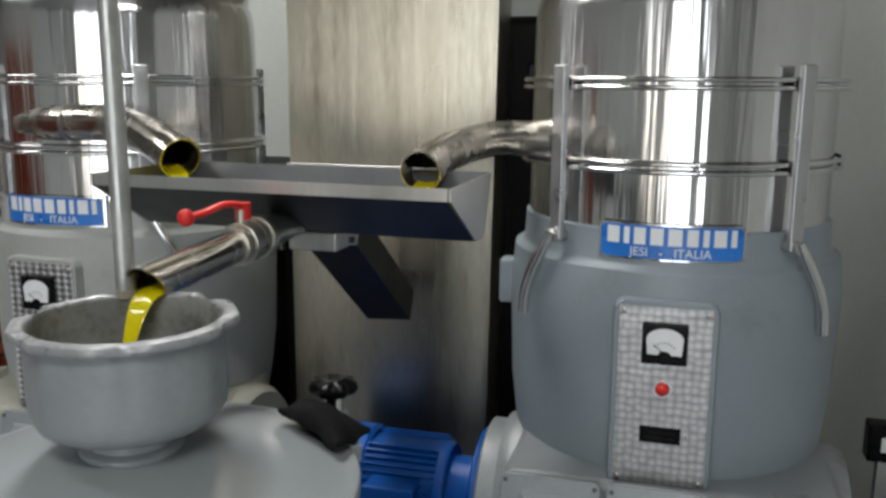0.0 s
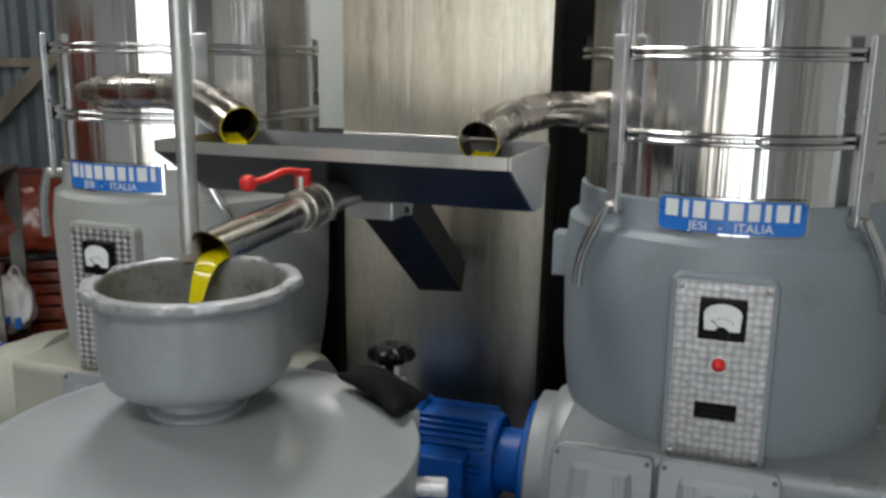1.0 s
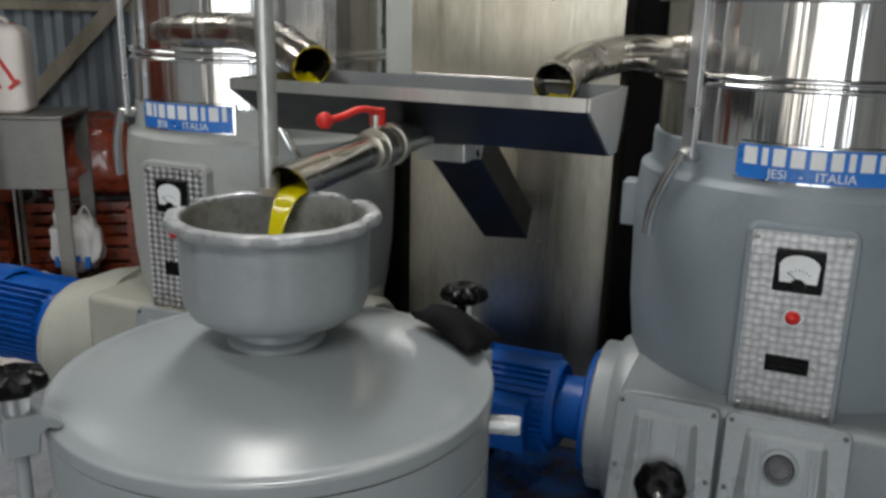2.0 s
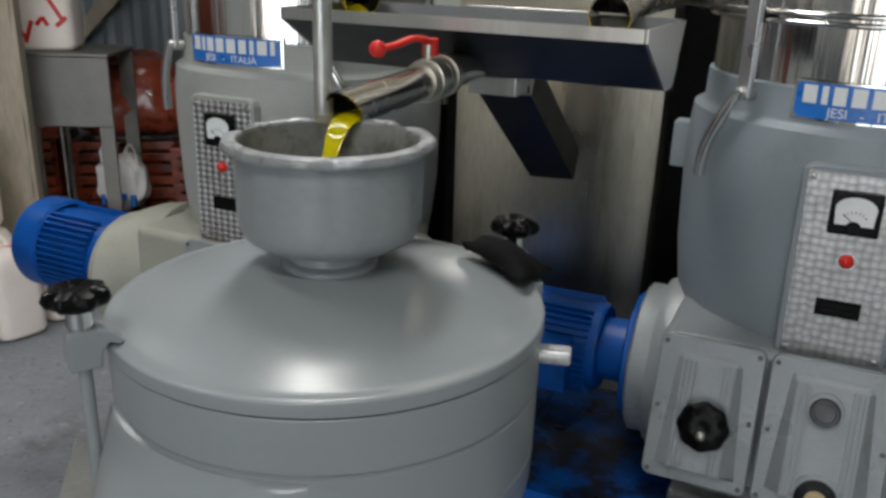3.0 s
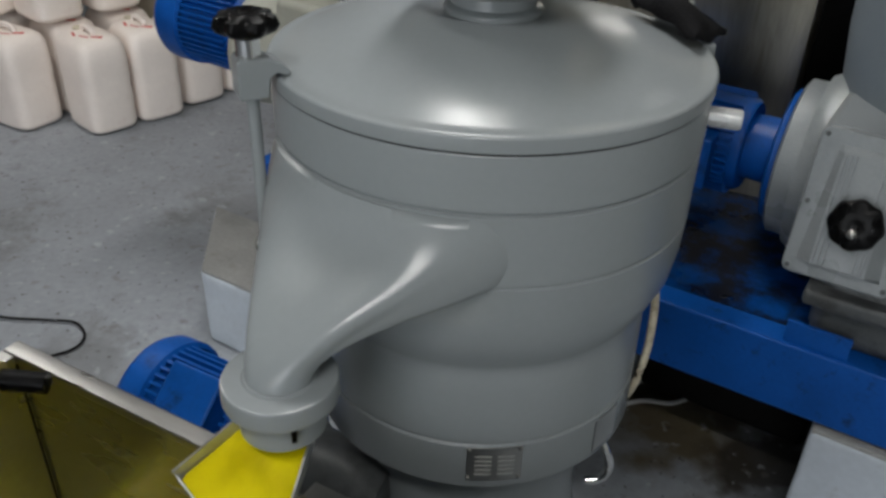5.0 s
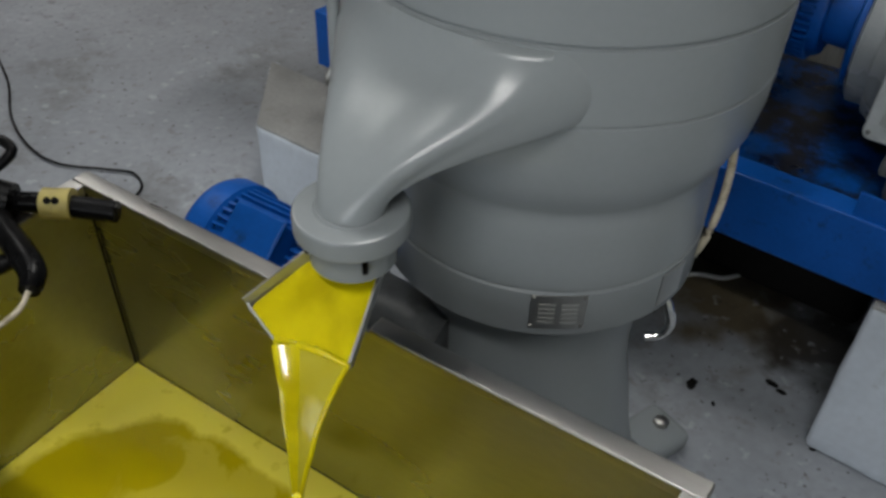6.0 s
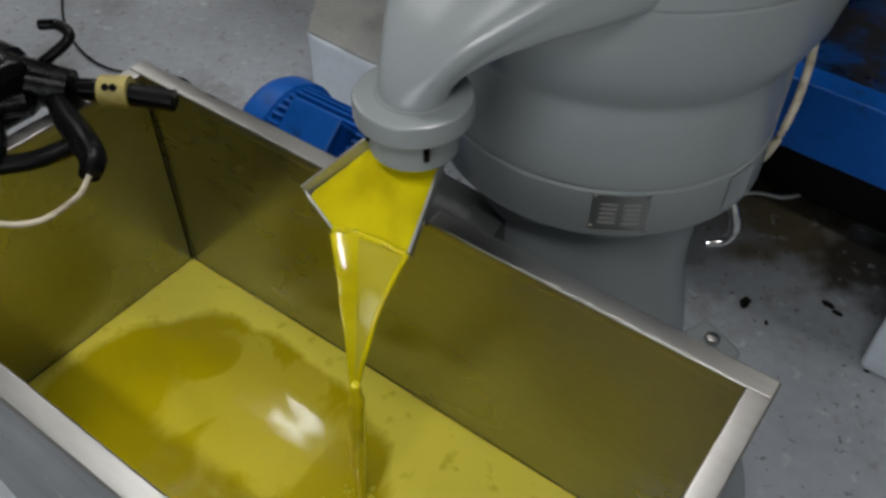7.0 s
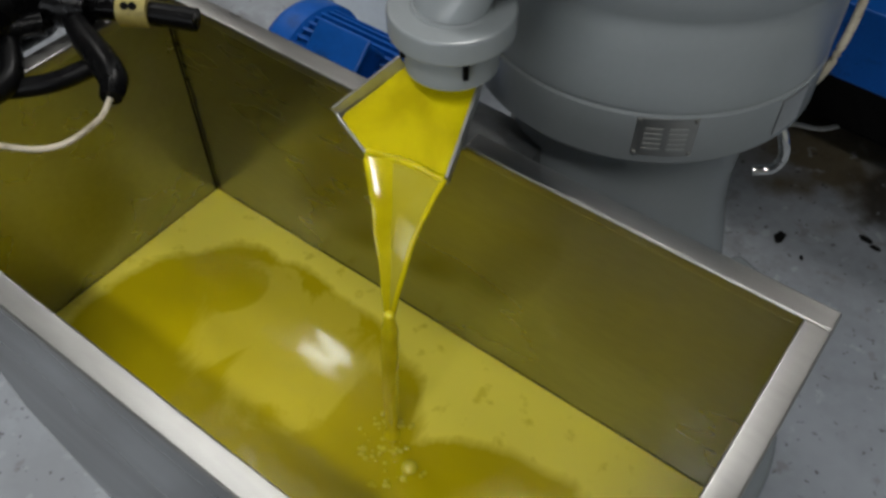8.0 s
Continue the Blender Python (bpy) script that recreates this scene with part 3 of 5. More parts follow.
def gear_cover(parent, x0, x1, tilt):
    """A finned cast cover plate; its face looks along -y, top edge at the origin's height."""
    w, h = x1 - x0, 0.245
    c = new("gearbox_cover")
    c.parent, c.matrix_local = parent, pose(x0, -0.350, 0.962, tilt, 0, 0)
    c["label"] = "cast grey gearbox cover with raised fins"
    part("cover_plate", slab(0, w, -h, 0, 0.014, 0.004, -0.016), CAST, c)

    def face(z):
        """The raised panel stands prouder towards its foot."""
        return -0.0235 - 0.012 * (-z - 0.035) / (h - 0.06)

    top, foot = -0.035, -h + 0.022
    rows = []
    for z, flare in ((top + 0.012, 0.0), (top, 0.002), (foot + 0.006, 0.015), (foot, 0.016)):
        y = -0.0155 if z > top or z == foot else face(z)
        rows.append([Vector((0.034 - flare, -0.0155, z)), Vector((0.042, y, z)), Vector((w - 0.042, y, z)), Vector((w - 0.034 + flare, -0.0155, z)), Vector((w - 0.04, 0.0, z)), Vector((0.04, 0.0, z))])
    part("raised_panel", loft(bmesh.new(), rows), CAST, c, "", True, 25)
    for x in (0.0455, 0.0535, 0.0615, w - 0.0615, w - 0.0535, w - 0.0455):
        lo = []
        for z in (top - 0.001, foot + 0.008):
            y = face(z)
            lo.append([Vector((x - 0.0022, y + 0.003, z)), Vector((x - 0.0012, y - 0.0042, z)), Vector((x + 0.0012, y - 0.0042, z)), Vector((x + 0.0022, y + 0.003, z))])
        part("fin", loft(bmesh.new(), lo), CAST, c)
    for x in (0.010, w - 0.010):
        for z in (-0.012, -h / 2, -h + 0.012):
            hex_bolt(c, pose(x, -0.016, z, 90, 0, 0), 0.0042, 0.004, FOOT)
    return c


def separator(name, m, paint, cross_paint, cover_paint, motor_paint, label, motor_at, motor_r):
    s = thing(name, m, label, "centrifuge", "oil separators")
    part("casing", revolve(bmesh.new(), [(0, 1.376), (0.272, 1.376), (0.281, 1.372), (0.283, 1.322), (0.290, 1.314), (0.301, 1.308), (0.307, 1.25), (0.307, 1.20), (0.302, 1.045), (0.292, 0.955), (0.275, 0.86), (0.262, 0.70), (0.262, 0.562), (0, 0.562)], 96), paint, s)
    part("drum", revolve(bmesh.new(), [(0, 1.372), (0.274, 1.372), (0.275, 1.38), (0.274, 1.60), (0.272, 1.735), (0.266, 1.765), (0.258, 1.775), (0.262, 1.78), (0.262, 1.80), (0.245, 1.806), (0.24, 1.95), (0.20, 2.02), (0, 2.03)], 128), DRUM, s, "polished stainless steel drum")
    for z in (1.612, 1.478):
        for dz in (-0.0065, 0.0065):
            pts = [ring_arc(0.288, 2 * math.pi * i / 72, z + dz) for i in range(73)]
            part("hoop", tube(bmesh.new(), pts, 0.0042, 8), CHROME, s, "round steel hoop bar")
    for deg in (-40, 40, 140, -140):
        lt = new("latch")
        lt.parent, lt.matrix_local = s, pose(0, 0, 0, 0, 0, deg)
        lt["label"] = "flat steel clamp bar with a lever"
        part("clamp_bar", boxed(-0.014, 0.014, -0.306, -0.294, 1.345, 1.642, 0.003), CLAMP, lt)
        for z in (1.612, 1.478):
            part("hook", boxed(-0.011, 0.011, -0.3045, -0.284, z - 0.012, z + 0.012, 0.004), DARK, lt)
        part("pivot", revolve(bmesh.new(), [(0, 0), (0.011, 0), (0.011, 0.03), (0, 0.03)], 16, pose(0, -0.283, 1.352, 90, 0, 0)), STEEL_B, lt)
        sg = 1 if deg in (40, -140) else -1
        lever = [(0, -0.312, 1.36), (sg * 0.012, -0.316, 1.335), (sg * 0.035, -0.322, 1.29), (sg * 0.052, -0.322, 1.25), (sg * 0.060, -0.320, 1.205)]
        part("lever", tube(bmesh.new(), smooth_path(lever, 5), [0.007 + 0.003 * min(1, i / 8) for i in range(21)], 12), CHROME, lt)
    # nameplate
    pl = new("nameplate")
    pl.parent = s
    pl["label"] = "blue and white enamel maker's plate"
    half = radians(24.2)
    part("plate_border", arc_plate(bmesh.new(), 0.2815, half, 1.3275, 1.3875, 0.004), CHROME, pl)
    part("plate_field", arc_plate(bmesh.new(), 0.2835, half * 0.962, 1.3304, 1.3846, 0.0035), PLATE_BLUE, pl)
    left, widths = -0.86, (0.17, 0.075, 0.155, 0.17, 0.18, 0.145, 0.075, 0.165, 0.075)
    for w in widths:
        bm = arc_plate(bmesh.new(), 0.2855, half * w / 2, 1.3535, 1.3812, 0.0027, 3)
        bmesh.ops.transform(bm, matrix=pose(0, 0, 0, 0, 0, math.degrees(half * (left + w / 2))), verts=bm.verts)
        part("mark_bar", bm, WHITE, pl, "white block of lettering")
        left += w + 0.064
    bm = text_mesh("JESI   -   ITALIA", 0.0205, 0.0006)
    for v in bm.verts:
        v.co = ring_arc(0.2876 + v.co.z, v.co.x / 0.2876, 1.3408 + v.co.y)
    part("lettering", bm, WHITE, pl, "white raised letters", False)
    for sx in (-1, 1):
        for z in (1.3325, 1.3825):
            p = ring_arc(0.2855, sx * half * 0.95, z)
            hex_bolt(pl, Matrix.Translation(p) @ pose(0, 0, 0, 90, 0, math.degrees(sx * half)), 0.0035, 0.003)
    # instrument panel
    ip = new("control_panel")
    ip.parent = s
    ip.location.z = 0.007
    ip["label"] = "engine-turned metal instrument panel"
    bm = bmesh.new()
    pts = []
    for k, (cx, cz) in enumerate(((0.083, 0.935), (0.083, 1.262), (-0.083, 1.262), (-0.083, 0.935))):
        rr = 0.018
        c = Vector((cx - math.copysign(rr, cx), 0, cz + (rr if k in (0, 3) else -rr)))
        for j in range(5):
            a = radians(-90 + 90 * k + 22.5 * j)
            pts.append(c + Vector((rr * math.cos(a), 0, rr * math.sin(a))))
    loft(bm, [[p + Vector((0, -0.27, 0)) for p in pts], [p + Vector((0, -0.314, 0)) for p in pts],
              [Vector((p.x * 0.97, -0.318, 1.0985 + (p.z - 1.0985) * 0.985)) for p in pts]])
    part("panel_box", bm, paint, ip)
    part("panel_plate", boxed(-0.074, 0.074, -0.3205, -0.315, 0.948, 1.252, 0.0012), TURNED if paint is GREY_R else DIAMOND, ip, "engine-turned bright metal plate")
    me = new("meter")
    me.parent = ip
    me["label"] = "square black panel meter with a white dial"
    part("bezel", boxed(-0.036, 0.036, -0.334, -0.3195, 1.160, 1.228, 0.003), BLACK, me)
    part("dial", arc_dial(), WHITE, me)
    for i in range(7):
        a = radians(140 - i * 16.7)
        part("scale_mark", boxed(-0.0006, 0.0006, -0.3352, -0.3345, 0.018, 0.0215, 0, pose(0, 0, 1.178, 0, 90 - math.degrees(a), 0)), BLACK, me)
    part("needle", bar(bmesh.new(), (0.004, -0.3354, 1.176), (-0.017, -0.3354, 1.194), 0.0012, 0.0006, (0, 1, 0)), BLACK, me)
    part("meter_cap", revolve(bmesh.new(), [(0, 0), (0.012, 0), (0.011, 0.003), (0, 0.003)], 20, pose(0.0, -0.334, 1.172, 90, 0, 0)), BLACK, me)
    part("lamp_ring", revolve(bmesh.new(), [(0.010, 0), (0.0145, 0), (0.0145, 0.006), (0.010, 0.006)], 24, pose(0, -0.3195, 1.117, 90, 0, 0)), CHROME, ip)
    part("red_lamp", revolve(bmesh.new(), [(0.0115, 0), (0.0115, 0.008), (0.009, 0.014), (0.004, 0.017), (0, 0.0175)], 24, pose(0, -0.3195, 1.117, 90, 0, 0)), RED, ip, "red domed pilot lamp")
    part("label_plate", boxed(-0.033, 0.033, -0.3235, -0.3195, 1.022, 1.050, 0.001), BLACK, ip, "small black label plate")
    for i in range(2):
        part("print_bar", boxed(-0.024, 0.024, -0.3240, -0.3230, 1.030 + 0.009 * i, 1.0325 + 0.009 * i), DARK, ip)
    for x in (-0.066, 0.066):
        for z in (0.956, 1.244):
            hex_bolt(ip, pose(x, -0.3205, z, 90, 0, 0), 0.005, 0.004)
        hex_bolt(ip, pose(x * 0.63, -0.3205, 1.036, 90, 0, 0), 0.003, 0.003)
    # lower castings
    turn = pose(0, -0.07, 0.775, 0, -90, 0)
    part("cross_housing", revolve(bmesh.new(), [(0, -0.33), (0.16, -0.33), (0.175, -0.31), (0.19, -0.15), (0.19, 0.2), (0.182, 0.275), (0.168, 0.30), (0, 0.30)], 64, turn), cross_paint, s, "rounded cast gearbox housing")
    part("housing_rim", revolve(bmesh.new(), [(0, 0.295), (0.150, 0.295), (0.154, 0.301), (0.154, 0.335), (0.144, 0.341), (0, 0.341)], 64, turn), cross_paint, s)
    part("gearbox", boxed(-0.262, 0.30, -0.335, 0.05, 0.68, 0.955, 0.02), cross_paint, s)
    part("foot_casting", boxed(-0.20, 0.26, -0.345, 0.25, 0.553, 0.70, 0.03), FOOT if paint is GREY_R else cross_paint, s)
    if paint is GREY_R:
        part("foot_flange", boxed(-0.215, 0.275, -0.372, -0.30, 0.640, 0.672, 0.008), FOOT, s)
        part("drain_boss", revolve(bmesh.new(), [(0, 0), (0.017, 0), (0.018, 0.016), (0.013, 0.020), (0, 0.020)], 24, pose(0.030, -0.366, 0.632, 90, 0, 0)), CAST, s, "round grey drain plug")
    if paint is GREY_R:
        gear_cover(s, -0.256, -0.088, -15)
        star_knob(s, "hand_knob", pose(-0.165, -0.424, 0.842, 75, 0, 0), 0.041, 0.026, 8, deep=0.035)
        part("knob_screw", revolve(bmesh.new(), [(0, 0), (0.008, 0), (0.008, 0.010), (0.005, 0.013), (0, 0.013)], 12, pose(-0.165, -0.446, 0.836, 75, 0, 0)), STEEL_D, s)
    gear_cover(s, -0.080, 0.108, -15)
    part("filler_boss", revolve(bmesh.new(), [(0, -0.01), (0.029, -0.01), (0.028, 0.004), (0.0245, 0.006), (0, 0.006)], 28, pose(0.008, -0.398, 0.90, 75, 0, 0)), CAST, s)
    part("filler_cap", revolve(bmesh.new(), [(0.0, 0), (0.0225, 0), (0.0225, 0.011), (0.020, 0.014), (0.0165, 0.014), (0.0155, 0.011), (0, 0.011)], 28, pose(0.008, -0.398, 0.90, 75, 0, 0)), CAP_GREY, s, "dark grey filler cap")
    part("sight_boss", revolve(bmesh.new(), [(0, -0.01), (0.041, -0.01), (0.040, 0.004), (0.036, 0.006), (0, 0.006)], 28, pose(0.016, -0.434, 0.765, 75, 0, 0)), CAST, s)
    part("sight_ring", revolve(bmesh.new(), [(0.017, 0), (0.032, 0), (0.032, 0.012), (0.017, 0.014)], 28, pose(0.016, -0.434, 0.765, 75, 0, 0)), BLACK, s)
    part("sight_glass", revolve(bmesh.new(), [(0.0175, 0), (0.0175, 0.008), (0, 0.009)], 24, pose(0.016, -0.434, 0.765, 75, 0, 0)), BRASS, s, "amber oil sight glass")
    part("side_tab", boxed(-0.335, -0.298, -0.02, 0.03, 1.17, 1.26, 0.004), paint, s)
    if motor_r > 0.105:
        part("bell_housing", loft(bmesh.new(), [[Vector((x, y + r * math.cos(q), 0.775 + r * math.sin(q))) for q in [2 * math.pi * k / 40 for k in range(40)]]
                                                for x, y, r in ((-0.30, -0.12, 0.175), (-0.37, -0.14, 0.165), (motor_at[0] + 0.02, motor_at[1], 0.15), (motor_at[0], motor_at[1], 0.145))]), cross_paint, s)
    motor(s, pose(*motor_at), motor_paint, 0.36 if motor_r < 0.105 else 0.318, motor_r, motor_r < 0.105, 0.075 if motor_r < 0.105 else 0.03, rim=1.28 if motor_r < 0.105 else 1.06)
    return s


def arc_dial():
    """The white window of the meter: straight foot, rounded top."""
    pts = [Vector((0.027, 0, 1.177)), Vector((0.029, 0, 1.205))]
    for k in range(9):
        a = radians(8 + k * 20.5)
        pts.append(Vector((0.029 * math.cos(a), 0, 1.203 + 0.018 * math.sin(a))))
    pts += [Vector((-0.029, 0, 1.205)), Vector((-0.027, 0, 1.177))]
    return loft(bmesh.new(), [[p + Vector((0, -0.333, 0)) for p in pts], [p + Vector((0, -0.3346, 0)) for p in pts]])


RP = pose(0.255, 0.93, 0, 0, 0, -25.5)
LP = pose(-0.815, 1.435, 0, 0, 0, -27)
separator("separator", RP, GREY_R, CAST, CAST, BLUE, "blue-grey oil separator with a polished drum, on a blue frame", (-0.341, -0.07, 0.775), 0.102)
separator("separator", LP, GREY_L, BEIGE, BEIGE, BLUE, "light grey oil separator with a polished drum and blue motor", (-0.430, -0.19, 0.798), 0.110)


def base_frame(m, label, x0=-0.66):
    f = thing("base_frame", m, label, "machine frame", "blue frames")
    for y0, y1 in ((-0.385, -0.325), (0.30, 0.36)):
        part("beam", boxed(x0, 0.62, y0, y1, 0.414, 0.558, 0.004), BLUE, f, "blue painted steel channel")
    for x in (x0, 0.56):
        part("cross_beam", boxed(x, x + 0.06, -0.324, 0.299, 0.414, 0.556, 0.004), BLUE_F, f)
    part("deck_plate", boxed(x0 + 0.061, 0.559, -0.324, 0.299, 0.543, 0.553, 0.002), BLUE_F, f, "oily blue deck plate")
    part("tab", boxed(-0.225, -0.115, -0.375, -0.368, 0.558, 0.602, 0.001), BLUE, f)


base_frame(RP, "blue painted steel frame carrying the separator, oil-stained")
base_frame(LP, "blue painted steel frame carrying the grey separator", -0.31)


def concrete_block(m, sx, sy, h, label, skew=0.0):
    bm = boxed(0, sx, 0, sy, 0, h, 0.012)
    bmesh.ops.subdivide_edges(bm, edges=[e for e in bm.edges if e.calc_length() > 0.1], cuts=9, use_grid_fill=True)
    for v in bm.verts:
        v.co += Vector([0.006 * noise.noise(v.co * 9 + Vector((k * 7, 0, 0))) for k in range(3)])
    lid = boxed(0.004, sx - 0.004, 0.004, sy - 0.004, h - 0.006, h + 0.005, 0.002)
    for v in (*bm.verts, *lid.verts):
        v.co.x -= skew * v.co.y * (1 - v.co.x / sx)
    ob = part("concrete_plinth", bm, PLINTH)
    ob.matrix_world = m
    part("worn_top", lid, PLINTH_TOP, ob, "bare worn concrete top")
    return tagged(ob, label, "plinth", "plinths")


concrete_block(RP @ pose(-0.135, -0.40, 0), 0.75, 0.78, 0.403, "pale painted concrete plinth under the blue frame")
concrete_block(LP @ pose(-0.20, -0.39, 0), 0.12, 0.76, 0.403, "pale concrete block under the blue frame")
concrete_block(RP @ pose(-0.655, 0.05, 0), 0.12, 0.3, 0.403, "pale concrete block under the frame's end")
concrete_block(pose(-1.440, 1.197, 0, 0, 0, -24.7), 0.34, 0.28, 0.228, "rough concrete block with painted pale sides", 0.80)
concrete_block(LP @ pose(0.3, -0.39, 0), 0.3, 0.76, 0.403, "pale concrete block under the grey separator's frame")


# ---- the front separator with its hopper ----
def polar(r, deg, z):
    a = radians(deg)
    return Vector((r * math.cos(a), r * math.sin(a), z))


def front_separator():
    t = thing("hopper_separator", pose(-0.636, 0.262, 0), "glossy grey vertical separator with a conical lid and outlet spout", "centrifuge")
    part("body", revolve(bmesh.new(), [(0, 1.186), (0.2272, 1.186), (0.2286, 1.1854), (0.2292, 1.184), (0.2285, 1.132), (0.2248, 1.1305), (0.2248, 1.1275), (0.2282, 1.126),
                                       (0.2275, 1.0545), (0.2252, 1.0530), (0.2252, 1.0510), (0.2275, 1.0495), (0.2265, 1.015), (0.221, 0.98), (0.211, 0.955), (0.200, 0.938), (0.1965, 0.928), (0.1985, 0.918),
                                       (0.200, 0.90), (0.200, 0.834), (0.1975, 0.832), (0.1975, 0.829), (0.2005, 0.827), (0.2005, 0.768), (0.192, 0.758), (0.172, 0.752), (0.160, 0.735), (0, 0.735)], 128), GREY, t)
    part("pedestal", revolve(bmesh.new(), [(0, 0.74), (0.155, 0.74), (0.149, 0.69), (0.146, 0.62), (0.150, 0.56), (0.163, 0.50), (0.18, 0.40), (0.205, 0.30), (0.25, 0.18), (0.32, 0.08), (0.36, 0.045), (0.37, 0.02), (0.37, 0.0), (0, 0)], 96), GREY, t)
    for deg in (47, 167, 287):
        lug = part("foot_lug", boxed(0.30, 0.47, -0.055, 0.055, 0.0, 0.05, 0.018), GREY, t)
        lug.matrix_local = pose(0, 0, 0, 0, 0, deg)
        hex_bolt(t, pose(*polar(0.43, deg, 0.05)), 0.016, 0.014)
    lid = part("lid", revolve(bmesh.new(), [(0, 1.2435), (0.052, 1.2425), (0.085, 1.2388), (0.12, 1.2324), (0.155, 1.2246), (0.185, 1.2162), (0.200, 1.2112), (0.213, 1.2066), (0.2185, 1.2050), (0.2240, 1.2046),
                                            (0.2280, 1.2042), (0.2303, 1.2030), (0.2312, 1.2010), (0.2312, 1.1895), (0.2302, 1.1882), (0.222, 1.187), (0, 1.187)], 128), GREY, t)
    part("lid_gasket", revolve(bmesh.new(), [(0.220, 1.1858), (0.2280, 1.1858), (0.2280, 1.1884), (0.220, 1.1884)], 128), DARK, lid, "dark dirty gasket line")
    part("hopper_neck", revolve(bmesh.new(), [(0.036, 1.239), (0.0500, 1.241), (0.0515, 1.2455), (0.0500, 1.2490), (0.0440, 1.2515), (0.0430, 1.2665), (0.036, 1.267)], 64), GREY, t)
    dents = (-81, -18, 42, 102, 162, -144)

    def wave(r, z, a):
        k = 0.0
        for d in dents:
            w = (math.degrees(a) - d + 180) % 360 - 180
            k += math.exp(-(w / 7.5) ** 2) - 0.3 * math.exp(-((abs(w) - 15) / 6.0) ** 2)
        near = max(0.0, min(1.0, (z - 1.345) / 0.022))
        f = max(0.0, min(1.0, (r - 0.0935) / 0.006))
        nick = 0.0006 * noise.noise(Vector((math.cos(a) * 9, math.sin(a) * 9, z * 60)))
        return r - 0.0068 * k * f * near + nick * near, z - 0.0024 * k * f * near + nick * near

    seat = Matrix.Translation((0.001, 0.006, 0.001))
    bowl = part("hopper_bowl", revolve(bmesh.new(), [(0, 1.2645), (0.045, 1.265), (0.066, 1.2665), (0.080, 1.2700), (0.0895, 1.2765), (0.0945, 1.2860), (0.0965, 1.300), (0.0968, 1.3655), (0.0930, 1.3690), (0.0922, 1.345), (0.0916, 1.300), (0.085, 1.281), (0.07, 1.274), (0, 1.272)], 144, seat, wobble=wave), HOPPER, t, "open grey hopper bowl")
    part("hopper_rim", revolve(bmesh.new(), [(0.0925, 1.3660), (0.0985, 1.3655), (0.1060, 1.3668), (0.1080, 1.3690), (0.1085, 1.3730), (0.1068, 1.3765), (0.1000, 1.3782), (0.0955, 1.3778), (0.0928, 1.3750), (0.0925, 1.3660)], 180, seat, wobble=wave), WORN_RIM, bowl, "worn wavy hopper rim")
    part("hopper_lining", revolve(bmesh.new(), [(0.0922, 1.3740), (0.0914, 1.3700), (0.0910, 1.345), (0.0904, 1.301), (0.0842, 1.2822), (0.0695, 1.2752), (0, 1.2732)], 72, seat), LINING, bowl, "stained inside of the hopper")
    # the outlet hood that runs into the spout
    nz = Vector((-0.151, -0.307, 0))
    out = nz.normalized()
    side = Vector((-out.y, out.x, 0))
    cx = nz
    A = []
    n = 18
    for i in range(n):
        A.append((-154 + (74) * i / (n - 1), 1.1275 - 0.004 * (i / (n - 1))))
    for i in range(1, 6):
        A.append((-80 + 2.0 * math.sin(math.pi * i / 6), 1.1235 - 0.055 * i / 6))
    for i in range(n):
        A.append((-80 - 74 * i / (n - 1), 1.068 - 0.095 * i / (n - 1)))
    for i in range(1, 5):
        A.append((-154, 0.973 + (1.1275 - 0.973) * i / 5))
    start = [polar(0.2245 + 0.0075 * max(0.0, min(1.0, (z - 1.06) / 0.05)) * max(0.0, min(1.0, (-80 - d) / 14)), d, z) for d, z in A]
    m = len(A)
    goal = []
    for i in range(m):
        if i < n:
            ang = math.pi - (math.pi * 0.98) * i / (n - 1)
        elif i < n + 5:
            ang = -math.pi * 0.02 * (i - n) / 5
        elif i < 2 * n + 5:
            ang = -(math.pi * 0.98) * (i - n - 5) / (n - 1) - 0.03
        else:
            ang = math.pi + 0.05 - 0.05 * (i - 2 * n - 5) / 5
        goal.append(cx + side * 0.031 * math.cos(ang) + out * 0.031 * math.sin(ang) + Vector((0, 0, 0.988)))
    loops = [[polar(0.215, d, z) for d, z in A]]
    steps = 18
    for k in range(steps + 1):
        s = k / steps
        h00, h10, h01, h11 = 2 * s ** 3 - 3 * s * s + 1, s ** 3 - 2 * s * s + s, -2 * s ** 3 + 3 * s * s, s ** 3 - s * s
        row = []
        for i, (p, q, (d, z)) in enumerate(zip(start, goal, A)):
            valley = math.exp(-((i / (n - 1) - 0.50) / 0.20) ** 2) * math.sin(math.pi * s ** 0.8) ** 1.5 if i < n else 0.0
            top = max(0.0, min(1.0, (z - 1.0) / 0.12))
            reach = max(0.0, min(1.0, (-81 - d) / 17)) * (1 - 0.62 * max(0.0, min(1.0, (-132 - d) / 20)))
            t0 = polar(1, d, 0) * (0.01 + (0.05 + 0.05 * top) * reach) + Vector((0, 0, -0.03 - 0.14 * top))
            t1 = Vector((0, 0, -0.22))
            row.append(p * h00 + t0 * h10 + q * h01 + t1 * h11 - out * 0.027 * valley)
        loops.append(row)
    part("outlet_hood", loft(bmesh.new(), loops, False), GREY, t, "smooth cast outlet hood", True, 60)
